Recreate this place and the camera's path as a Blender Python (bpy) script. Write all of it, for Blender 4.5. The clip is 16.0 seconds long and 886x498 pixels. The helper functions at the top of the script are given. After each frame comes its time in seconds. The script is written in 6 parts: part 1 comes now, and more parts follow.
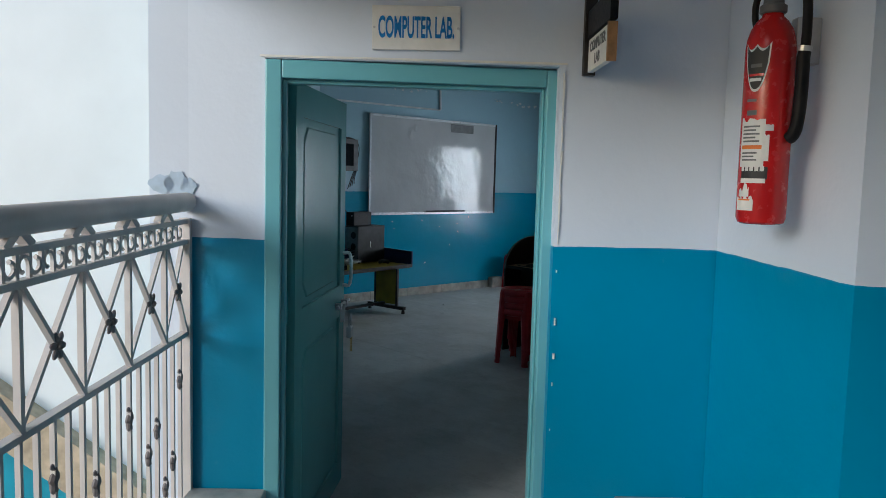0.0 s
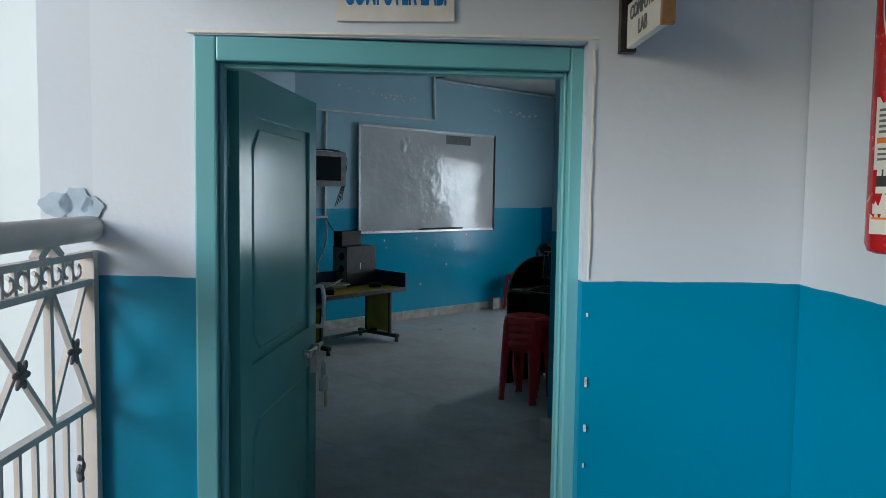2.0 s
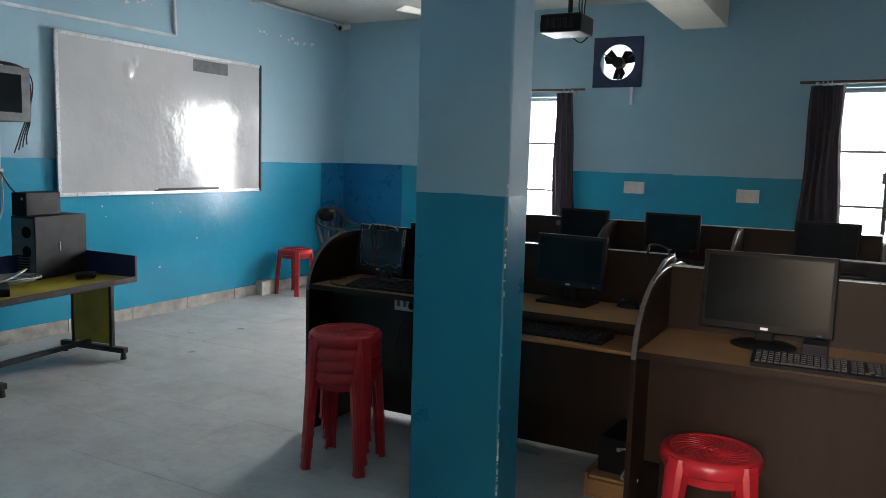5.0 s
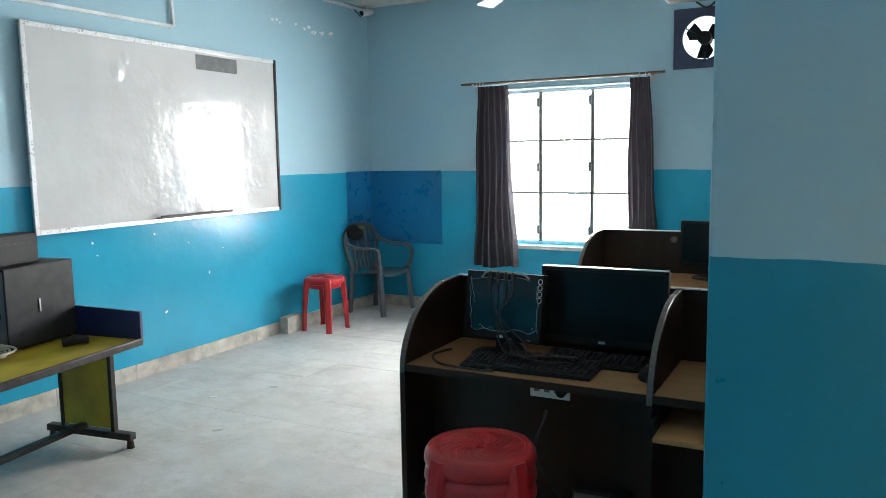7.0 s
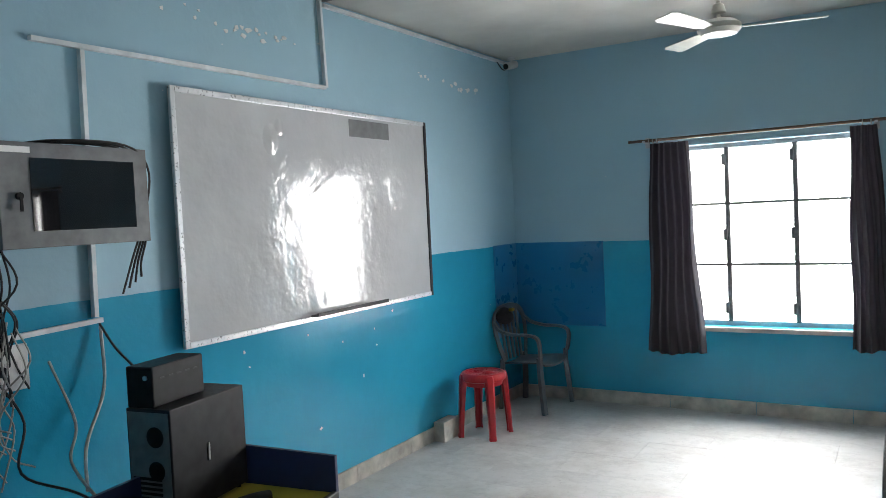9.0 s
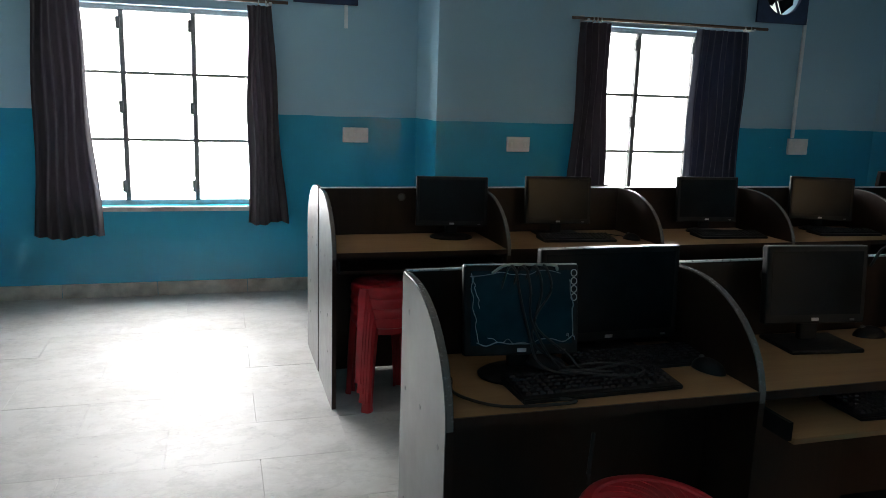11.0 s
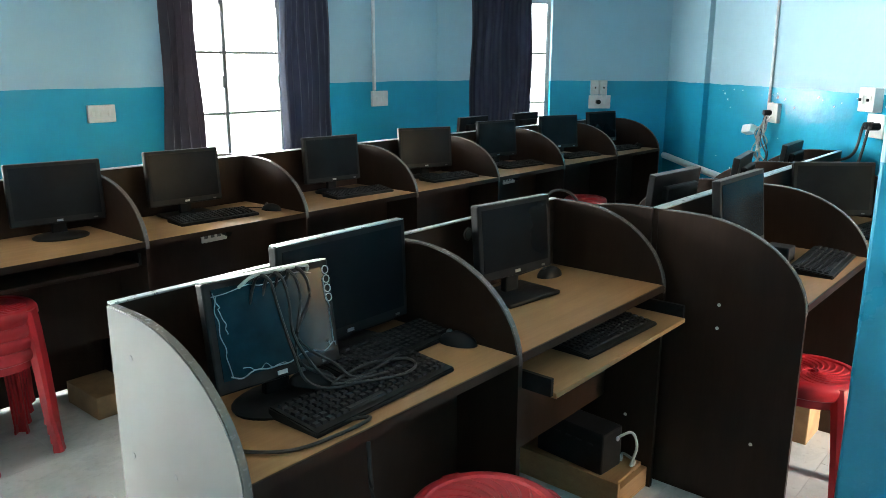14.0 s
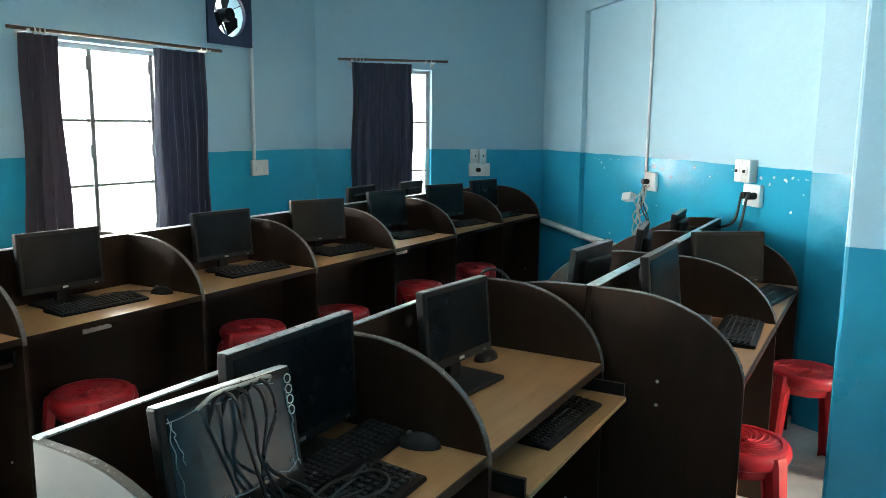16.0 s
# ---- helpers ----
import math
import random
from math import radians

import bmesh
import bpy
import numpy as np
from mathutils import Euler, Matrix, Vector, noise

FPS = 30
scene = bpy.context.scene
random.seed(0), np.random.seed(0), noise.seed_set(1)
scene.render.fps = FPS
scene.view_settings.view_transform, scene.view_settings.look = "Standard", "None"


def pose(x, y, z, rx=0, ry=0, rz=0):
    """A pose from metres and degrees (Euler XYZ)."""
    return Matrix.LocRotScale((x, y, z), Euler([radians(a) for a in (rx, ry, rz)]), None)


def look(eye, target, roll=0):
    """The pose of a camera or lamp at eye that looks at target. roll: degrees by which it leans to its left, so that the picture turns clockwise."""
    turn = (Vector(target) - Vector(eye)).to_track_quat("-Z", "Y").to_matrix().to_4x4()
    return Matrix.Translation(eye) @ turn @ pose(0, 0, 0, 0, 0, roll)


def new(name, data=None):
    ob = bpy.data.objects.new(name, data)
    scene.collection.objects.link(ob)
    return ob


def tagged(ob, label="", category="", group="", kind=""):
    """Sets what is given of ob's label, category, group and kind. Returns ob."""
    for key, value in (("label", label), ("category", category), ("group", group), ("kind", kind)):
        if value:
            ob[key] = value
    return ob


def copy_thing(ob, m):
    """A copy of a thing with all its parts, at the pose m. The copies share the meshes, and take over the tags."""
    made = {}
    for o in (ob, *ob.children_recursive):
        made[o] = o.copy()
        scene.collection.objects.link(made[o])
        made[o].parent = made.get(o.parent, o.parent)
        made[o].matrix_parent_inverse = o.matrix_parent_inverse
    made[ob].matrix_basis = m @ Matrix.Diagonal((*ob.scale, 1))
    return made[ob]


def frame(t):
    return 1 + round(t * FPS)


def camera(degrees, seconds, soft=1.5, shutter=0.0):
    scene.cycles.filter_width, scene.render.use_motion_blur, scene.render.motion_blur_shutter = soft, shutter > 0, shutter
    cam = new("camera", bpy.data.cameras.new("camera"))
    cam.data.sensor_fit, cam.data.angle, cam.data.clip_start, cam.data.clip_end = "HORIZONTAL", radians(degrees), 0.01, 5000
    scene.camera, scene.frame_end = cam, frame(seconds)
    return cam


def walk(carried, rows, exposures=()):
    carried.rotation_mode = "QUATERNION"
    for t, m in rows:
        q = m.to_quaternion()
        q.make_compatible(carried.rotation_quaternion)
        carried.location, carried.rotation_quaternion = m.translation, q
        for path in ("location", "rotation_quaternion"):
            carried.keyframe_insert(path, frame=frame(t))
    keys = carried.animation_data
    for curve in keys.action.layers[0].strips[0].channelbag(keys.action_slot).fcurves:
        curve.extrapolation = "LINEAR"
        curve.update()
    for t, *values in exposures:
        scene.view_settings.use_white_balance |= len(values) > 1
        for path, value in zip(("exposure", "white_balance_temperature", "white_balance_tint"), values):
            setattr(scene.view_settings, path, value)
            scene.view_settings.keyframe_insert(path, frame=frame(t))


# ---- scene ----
cam = camera(59.9, 16.0, 0.8)
PATH = [
    (0, (0.869, 1.597, 1.489), (-0.591, 2.951, 1.306), 1.5),
    (0.5, (0.796, 1.626, 1.51), (-0.668, 2.978, 1.341), 1.4),
    (1, (0.711, 1.678, 1.513), (-0.755, 3.029, 1.354), 1.3),
    (1.5, (0.571, 1.841, 1.495), (-0.893, 3.195, 1.347), 1.0),
    (2, (0.371, 2.078, 1.487), (-1.088, 3.438, 1.343), 0.8),
    (2.5, (0.061, 2.381, 1.464), (-1.397, 3.741, 1.303), 0.9),
    (3, (-0.23, 2.709, 1.394), (-1.55, 4.201, 1.206), 1.2),
    (3.5, (-0.517, 2.965, 1.401), (-1.642, 4.608, 1.215), 2.1),
    (4, (-0.803, 3.134, 1.375), (-1.85, 4.824, 1.164), 2.1),
    (4.2, (-0.922, 3.218, 1.369), (-1.943, 4.925, 1.156), 2.2),
    (6.3, (-1.939, 4.056, 1.413), (-2.821, 5.833, 1.162), 0.2),
    (6.5, (-2.088, 4.142, 1.428), (-2.984, 5.913, 1.177), -0.4),
    (7, (-2.348, 4.359, 1.441), (-3.271, 6.117, 1.203), -0.9),
    (7.5, (-2.594, 4.522, 1.472), (-3.734, 6.152, 1.261), -1.7),
    (8, (-2.896, 4.638, 1.58), (-4.222, 6.123, 1.393), -1.7),
    (8.2, (-3.076, 4.663, 1.599), (-4.411, 6.143, 1.436), -2.1),
    (10.3, (-3.891, 4.927, 1.521), (-3.88, 6.924, 1.406), -0.2),
    (10.5, (-3.98, 4.943, 1.501), (-3.803, 6.927, 1.323), 0.5),
    (10.6, (-4.088, 4.977, 1.492), (-3.777, 6.942, 1.285), 0.1),
    (11, (-4.129, 4.993, 1.447), (-3.577, 6.878, 1.068), 1.8),
    (11.1, (-4.155, 5.003, 1.431), (-3.534, 6.866, 1.051), 1.5),
    (11.5, (-4.165, 5.126, 1.402), (-3.307, 6.884, 0.985), 2.7),
    (12, (-4.21, 5.244, 1.398), (-3.072, 6.825, 0.948), 3.8),
    (12.5, (-4.287, 5.342, 1.404), (-2.948, 6.755, 0.944), 3.5),
    (13, (-4.324, 5.384, 1.402), (-2.863, 6.661, 0.917), 4.2),
    (13.5, (-4.349, 5.402, 1.429), (-2.833, 6.613, 0.942), 3.2),
    (14, (-4.345, 5.496, 1.469), (-2.865, 6.756, 0.997), 0.2),
    (14.5, (-4.344, 5.594, 1.502), (-2.882, 6.894, 1.086), -0.7),
    (15, (-4.375, 5.686, 1.517), (-2.892, 6.974, 1.142), -0.9),
    (15.5, (-4.37, 5.749, 1.514), (-2.747, 6.866, 1.174), -0.2),
    (16, (-4.374, 5.782, 1.514), (-2.658, 6.76, 1.2), 0.6),
]
EXPOSURES = [(0, -0.5, 5800, 8), (2.0, -0.5, 5800, 6), (3.0, 0.02, 6200, 8), (4.2, 0.35, 6600, 17), (6.3, 1.75, 6800, 11), (7.2, 1.65, 6800, 11), (8.2, 0.98, 6700, 14), (10.3, 0.85, 6800, 14), (11.1, 0.72, 6800, 14), (11.5, 0.82, 6800, 12), (12.0, 2.1, 6700, 8), (12.6, 2.8, 6800, 7), (14.5, 2.85, 6800, 7), (16, 2.58, 6900, 7)]
LAMP = 245.0
walk(cam, [(t, look(eye, target, roll)) for t, eye, target, roll in PATH], EXPOSURES)

# ---- world, light ----
world = bpy.data.worlds.new("world")
scene.world = world
world.use_nodes = True
_wn = world.node_tree
_sky = _wn.nodes.new("ShaderNodeTexSky")
_sky.sky_type, _sky.sun_disc = "NISHITA", False
_sky.sun_elevation, _sky.sun_rotation = radians(19), radians(180)
_sky.air_density, _sky.dust_density = 1.2, 3.0
_wn.links.new(_sky.outputs[0], _wn.nodes["Background"].inputs[0])
_wn.nodes["Background"].inputs[1].default_value = 0.15

sun = new("sun", bpy.data.lights.new("sun", "SUN"))
sun.data.energy, sun.data.angle, sun.data.color = 2.4, radians(22), (0.97, 0.99, 1.0)
sun.matrix_world = look((0.02, -1.46, 0.5), (0, 0, 0))


def window_light(name, place, aim, w, h, watts):
    """Sky light standing in a window's opening."""
    lamp = new(name, bpy.data.lights.new(name, "AREA"))
    lamp.data.shape, lamp.data.size, lamp.data.size_y = "RECTANGLE", w, h
    lamp.data.energy, lamp.data.color = watts, (0.95, 0.99, 1.0)
    lamp.matrix_world = look(place, aim)
    return lamp


# ---- materials ----
def nodes_of(name):
    m = bpy.data.materials.new(name)
    m.use_nodes = True
    return m, m.node_tree, m.node_tree.nodes["Principled BSDF"]


def link(nt, a, b):
    nt.links.new(a, b)


def noise_node(nt, scale, detail=4.0, rough=0.55, vec=None, stretch=None):
    n = nt.nodes.new("ShaderNodeTexNoise")
    n.inputs["Scale"].default_value, n.inputs["Detail"].default_value, n.inputs["Roughness"].default_value = scale, detail, rough
    if vec is None:
        vec = nt.nodes.new("ShaderNodeNewGeometry").outputs["Position"]
    if stretch:
        mp = nt.nodes.new("ShaderNodeMapping")
        mp.inputs["Scale"].default_value = stretch
        link(nt, vec, mp.inputs["Vector"])
        vec = mp.outputs["Vector"]
    link(nt, vec, n.inputs["Vector"])
    return n


def ramp(nt, fac, stops):
    r = nt.nodes.new("ShaderNodeValToRGB")
    while len(r.color_ramp.elements) < len(stops):
        r.color_ramp.elements.new(0.5)
    for e, (p, c) in zip(r.color_ramp.elements, stops):
        e.position, e.color = p, (*c, 1)
    link(nt, fac, r.inputs["Fac"])
    return r.outputs["Color"]


def mixc(nt, fac, a, b, mode="MIX"):
    m = nt.nodes.new("ShaderNodeMix")
    m.data_type, m.blend_type = "RGBA", mode
    for sock, v in ((m.inputs[0], fac), (m.inputs[6], a), (m.inputs[7], b)):
        if hasattr(v, "links"):
            link(nt, v, sock)
        elif isinstance(v, (int, float)):
            sock.default_value = v
        else:
            sock.default_value = (*v, 1)
    return m.outputs[2]


def mathn(nt, op, a, b=0.0, clamp=False):
    m = nt.nodes.new("ShaderNodeMath")
    m.operation, m.use_clamp = op, clamp
    for sock, v in ((m.inputs[0], a), (m.inputs[1], b)):
        if hasattr(v, "links"):
            link(nt, v, sock)
        else:
            sock.default_value = v
    return m.outputs[0]


def bump(nt, bsdf, height, strength=0.2, dist=0.01):
    b = nt.nodes.new("ShaderNodeBump")
    b.inputs["Strength"].default_value, b.inputs["Distance"].default_value = strength, dist
    link(nt, height, b.inputs["Height"])
    link(nt, b.outputs["Normal"], bsdf.inputs["Normal"])


def plain(name, col, rough=0.5, metal=0.0, var=0.12, scale=6.0, grain=0.0, spec=0.5, rvar=0.1):
    """Painted, plastic or metal surface with soft stains and fine grain."""
    m, nt, b = nodes_of(name)
    n = noise_node(nt, scale, 5)
    dark = tuple(c * (1 - var * 1.6) for c in col)
    lite = tuple(min(1.0, c * (1 + var)) for c in col)
    link(nt, ramp(nt, n.outputs["Fac"], [(0.3, dark), (0.7, lite)]), b.inputs["Base Color"])
    b.inputs["Metallic"].default_value = metal
    b.inputs["Specular IOR Level"].default_value = spec
    r = noise_node(nt, scale * 4, 3)
    rr = nt.nodes.new("ShaderNodeMapRange")
    rr.inputs["To Min"].default_value, rr.inputs["To Max"].default_value = max(0.02, rough - rvar), min(1, rough + rvar)
    link(nt, r.outputs["Fac"], rr.inputs["Value"])
    link(nt, rr.outputs["Result"], b.inputs["Roughness"])
    if grain:
        bump(nt, b, noise_node(nt, 220, 2).outputs["Fac"], grain, 0.002)
    return m


def two_tone(name, upper, lower, edge, low_rough=0.3, up_rough=0.62):
    """Wall paint with a glossy darker dado up to edge metres, uneven plaster, scuffs and chips."""
    m, nt, b = nodes_of(name)
    geo = nt.nodes.new("ShaderNodeNewGeometry")
    sep = nt.nodes.new("ShaderNodeSeparateXYZ")
    link(nt, geo.outputs["Position"], sep.inputs[0])
    wob = noise_node(nt, 3.0, 6)
    z = mathn(nt, "ADD", sep.outputs["Z"], mathn(nt, "MULTIPLY", mathn(nt, "SUBTRACT", wob.outputs["Fac"], 0.5), 0.022))
    up = mathn(nt, "GREATER_THAN", z, edge)
    big = noise_node(nt, 0.9, 5)
    blotch = noise_node(nt, 3.5, 6, 0.65)
    cu = mixc(nt, big.outputs["Fac"], tuple(c * 0.93 for c in upper), tuple(min(1, c * 1.05) for c in upper))
    cl = mixc(nt, blotch.outputs["Fac"], tuple(c * 0.9 for c in lower), tuple(min(1, c * 1.1) for c in lower))
    rub = ramp(nt, noise_node(nt, 11, 8, 0.7).outputs["Fac"], [(0.66, (0, 0, 0)), (0.8, (1, 1, 1))])
    cl = mixc(nt, mathn(nt, "MULTIPLY", rub, 0.12), cl, (0.35, 0.5, 0.55))
    col = mixc(nt, up, cl, cu)
    chip = noise_node(nt, 16, 3, 0.6)
    c2 = noise_node(nt, 1.1, 2)
    chips = mathn(nt, "MULTIPLY", mathn(nt, "GREATER_THAN", chip.outputs["Fac"], 0.768), mathn(nt, "GREATER_THAN", c2.outputs["Fac"], 0.52))
    col = mixc(nt, chips, col, (0.72, 0.74, 0.74))
    smudge = ramp(nt, noise_node(nt, 5, 7, 0.7).outputs["Fac"], [(0.6, (0, 0, 0)), (0.78, (1, 1, 1))])
    col = mixc(nt, mathn(nt, "MULTIPLY", smudge, 0.06), col, (0.2, 0.22, 0.22))
    link(nt, col, b.inputs["Base Color"])
    rg = nt.nodes.new("ShaderNodeMix")
    link(nt, up, rg.inputs[0])
    rg.inputs[2].default_value, rg.inputs[3].default_value = low_rough, up_rough
    link(nt, mathn(nt, "ADD", rg.outputs[0], mathn(nt, "MULTIPLY", mathn(nt, "SUBTRACT", blotch.outputs["Fac"], 0.5), 0.2)), b.inputs["Roughness"])
    h = mathn(nt, "ADD", noise_node(nt, 7, 6).outputs["Fac"], mathn(nt, "MULTIPLY", noise_node(nt, 60, 3).outputs["Fac"], 0.12))
    bump(nt, b, h, 0.35, 0.012)
    return m


def laminate(name, dark, lite, rough=0.35, axis=(1.0, 12.0, 12.0), scale=2.2, var=0.25, spec=0.5):
    """Wood-print laminate with grain along one axis."""
    m, nt, b = nodes_of(name)
    tc = nt.nodes.new("ShaderNodeTexCoord")
    g = noise_node(nt, scale, 8, 0.65, tc.outputs["Object"], axis)
    g2 = noise_node(nt, scale * 6, 4, 0.6, tc.outputs["Object"], axis)
    f = mathn(nt, "ADD", mathn(nt, "MULTIPLY", g.outputs["Fac"], 0.7), mathn(nt, "MULTIPLY", g2.outputs["Fac"], 0.3))
    col = ramp(nt, f, [(0.32, dark), (0.68, lite)])
    dust = noise_node(nt, 5, 6)
    col = mixc(nt, mathn(nt, "MULTIPLY", ramp(nt, dust.outputs["Fac"], [(0.5, (0, 0, 0)), (0.75, (1, 1, 1))]), var * 0.35), col, tuple(0.25 + 0.6 * c for c in lite) if lite[0] > 0.2 else tuple(2.4 * c for c in lite))
    info = nt.nodes.new("ShaderNodeObjectInfo")
    col = mixc(nt, mathn(nt, "MULTIPLY", info.outputs["Random"], 0.2), col, tuple(c * 0.7 for c in dark))
    link(nt, col, b.inputs["Base Color"])
    rr = nt.nodes.new("ShaderNodeMapRange")
    rr.inputs["To Min"].default_value, rr.inputs["To Max"].default_value = rough - 0.08, rough + 0.18
    link(nt, dust.outputs["Fac"], rr.inputs["Value"])
    link(nt, rr.outputs["Result"], b.inputs["Roughness"])
    b.inputs["Specular IOR Level"].default_value = spec
    bump(nt, b, f, 0.08, 0.002)
    return m


def marble(name):
    """Worn grey-white marble slabs with veins and ground-in dirt."""
    m, nt, b = nodes_of(name)
    info = nt.nodes.new("ShaderNodeObjectInfo")
    geo = nt.nodes.new("ShaderNodeNewGeometry")
    off = nt.nodes.new("ShaderNodeVectorMath")
    off.operation = "MULTIPLY_ADD"
    comb = nt.nodes.new("ShaderNodeCombineXYZ")
    for k in range(3):
        link(nt, info.outputs["Random"], comb.inputs[k])
    link(nt, comb.outputs[0], off.inputs[0])
    off.inputs[1].default_value = (17.0, 31.0, 7.0)
    link(nt, geo.outputs["Position"], off.inputs[2])
    v = noise_node(nt, 1.6, 9, 0.68, off.outputs[0], (1.0, 1.5, 1.0))
    vein = ramp(nt, v.outputs["Fac"], [(0.32, (0.46, 0.46, 0.45)), (0.47, (0.52, 0.515, 0.505)), (0.5, (0.465, 0.465, 0.46)), (0.54, (0.53, 0.525, 0.515)), (0.75, (0.56, 0.555, 0.545))])
    tone = mixc(nt, info.outputs["Random"], (0.92, 0.92, 0.925), (1.0, 1.0, 0.99))
    col = mixc(nt, 1.0, vein, tone, "MULTIPLY")
    dirt = noise_node(nt, 2.3, 8, 0.7)
    col = mixc(nt, mathn(nt, "MULTIPLY", ramp(nt, dirt.outputs["Fac"], [(0.45, (0, 0, 0)), (0.72, (1, 1, 1))]), 0.5), col, (0.24, 0.222, 0.195))
    fine = noise_node(nt, 26, 5, 0.7)
    col = mixc(nt, mathn(nt, "MULTIPLY", ramp(nt, fine.outputs["Fac"], [(0.58, (0, 0, 0)), (0.7, (1, 1, 1))]), 0.3), col, (0.17, 0.165, 0.155))
    link(nt, col, b.inputs["Base Color"])
    rr = nt.nodes.new("ShaderNodeMapRange")
    rr.inputs["To Min"].default_value, rr.inputs["To Max"].default_value = 0.42, 0.72
    link(nt, dirt.outputs["Fac"], rr.inputs["Value"])
    link(nt, rr.outputs["Result"], b.inputs["Roughness"])
    bump(nt, b, noise_node(nt, 5, 6, 0.6).outputs["Fac"], 0.12, 0.006)
    return m


def board_surface():
    m, nt, b = nodes_of("whiteboard_film")
    n = noise_node(nt, 2.0, 5)
    link(nt, ramp(nt, n.outputs["Fac"], [(0.3, (0.52, 0.52, 0.53)), (0.7, (0.60, 0.60, 0.61))]), b.inputs["Base Color"])
    b.inputs["Roughness"].default_value = 0.07
    b.inputs["Coat Weight"].default_value = 0.3
    w = mathn(nt, "ADD", noise_node(nt, 7, 3, 0.5).outputs["Fac"], mathn(nt, "MULTIPLY", noise_node(nt, 26, 2).outputs["Fac"], 0.12))
    bump(nt, b, w, 0.55, 0.012)
    return m


def cloth(name, col):
    m, nt, b = nodes_of(name)
    tc = nt.nodes.new("ShaderNodeTexCoord")
    n = noise_node(nt, 3, 6, 0.6, tc.outputs["Object"], (4, 4, 0.7))
    link(nt, ramp(nt, n.outputs["Fac"], [(0.3, tuple(c * 0.75 for c in col)), (0.7, tuple(c * 1.2 for c in col))]), b.inputs["Base Color"])
    b.inputs["Roughness"].default_value = 0.95
    b.inputs["Sheen Weight"].default_value = 0.25
    bump(nt, b, noise_node(nt, 400, 2).outputs["Fac"], 0.2, 0.001)
    tr = nt.nodes.new("ShaderNodeBsdfTranslucent")
    tr.inputs["Color"].default_value = (*[c * 2.5 for c in col], 1)
    mx = nt.nodes.new("ShaderNodeMixShader")
    mx.inputs[0].default_value = 0.32
    link(nt, b.outputs[0], mx.inputs[1])
    link(nt, tr.outputs[0], mx.inputs[2])
    link(nt, mx.outputs[0], nt.nodes["Material Output"].inputs["Surface"])
    return m


def glass(name="clear_glass", rough=0.02):
    m, nt, b = nodes_of(name)
    b.inputs["Transmission Weight"].default_value = 1.0
    b.inputs["Roughness"].default_value = rough
    b.inputs["IOR"].default_value = 1.45
    return m


def glow(name, col, strength):
    m, nt, b = nodes_of(name)
    e = nt.nodes.new("ShaderNodeEmission")
    e.inputs[0].default_value, e.inputs[1].default_value = (*col, 1), strength
    link(nt, e.outputs[0], nt.nodes["Material Output"].inputs["Surface"])
    return m


UP, LOW = (0.32, 0.51, 0.61), (0.012, 0.31, 0.48)
M_ROOM = two_tone("room_wall_paint", UP, LOW, 1.31, 0.2)
# Room paint darkened for the column, its shade put into the colour.
M_COLSHADE = two_tone("shaded_column_paint", (0.28, 0.46, 0.56), (0.012, 0.21, 0.325), 1.27)
M_EXT = two_tone("corridor_wall_paint", (0.64, 0.71, 0.82), (0.002, 0.24, 0.425), 1.2572, 0.4, 0.6)
M_EXTW = two_tone("bare_white_paint", (0.60, 0.67, 0.78), (0.60, 0.67, 0.78), -9.0, 0.6, 0.6)
M_PATCH = plain("fresh_blue_paint", (0.004, 0.16, 0.36), 0.28, var=0.06, scale=2.5, rvar=0.03)
M_CEIL = plain("ceiling_distemper", (0.56, 0.55, 0.51), 0.85, var=0.1, scale=2.0)
M_BEAM = plain("beam_paint", (0.70, 0.68, 0.60), 0.8, var=0.08, scale=2.0)
M_MARBLE = marble("grey_marble")
M_GROUT = plain("floor_grout", (0.33, 0.325, 0.31), 0.9)
M_SKIRT = plain("skirting_stone", (0.46, 0.44, 0.39), 0.55, var=0.25, scale=9)
M_STONE = plain("ledge_stone", (0.48, 0.47, 0.44), 0.6, var=0.2, scale=12)
M_SAND = plain("bare_sandstone", (0.50, 0.42, 0.31), 0.9, var=0.2, scale=14, grain=0.5)
M_STAIRWALL = plain("stair_wall_whitewash", (0.76, 0.82, 0.87), 0.75, var=0.05, scale=1.5)
M_STAIRBLUE = plain("stair_dado_blue", (0.02, 0.30, 0.44), 0.4)
M_CONC = plain("weathered_concrete", (0.45, 0.43, 0.39), 0.9, var=0.2, scale=3)
M_TEAL = plain("teal_gloss_paint", (0.16, 0.43, 0.49), 0.3, var=0.05, scale=2, rvar=0.03)
M_TEALD = plain("dull_teal_door_paint", (0.12, 0.37, 0.375), 0.17, var=0.04, scale=3, spec=0.22, rvar=0.02)
M_RAIL = plain("grey_rail_paint", (0.60, 0.57, 0.56), 0.5, var=0.07, scale=8)
M_RAILD = plain("dull_cast_iron_paint", (0.20, 0.18, 0.18), 0.55, var=0.25, scale=30)
M_RED = plain("red_cylinder_paint", (0.50, 0.012, 0.012), 0.25, var=0.12, scale=10)
M_REDPL = plain("red_stool_plastic", (0.47, 0.018, 0.026), 0.33, var=0.15, scale=12)
M_BLACK = plain("black_plastic", (0.012, 0.012, 0.013), 0.45, var=0.3, scale=20, spec=0.14)
M_DARK = plain("dark_grey_plastic", (0.019, 0.019, 0.022), 0.45, var=0.3, scale=15, spec=0.2)
M_MID = plain("grey_plastic", (0.13, 0.135, 0.14), 0.5, var=0.2, scale=15)
M_CHAIR = plain("grey_chair_plastic", (0.10, 0.115, 0.13), 0.35, var=0.15, scale=12)
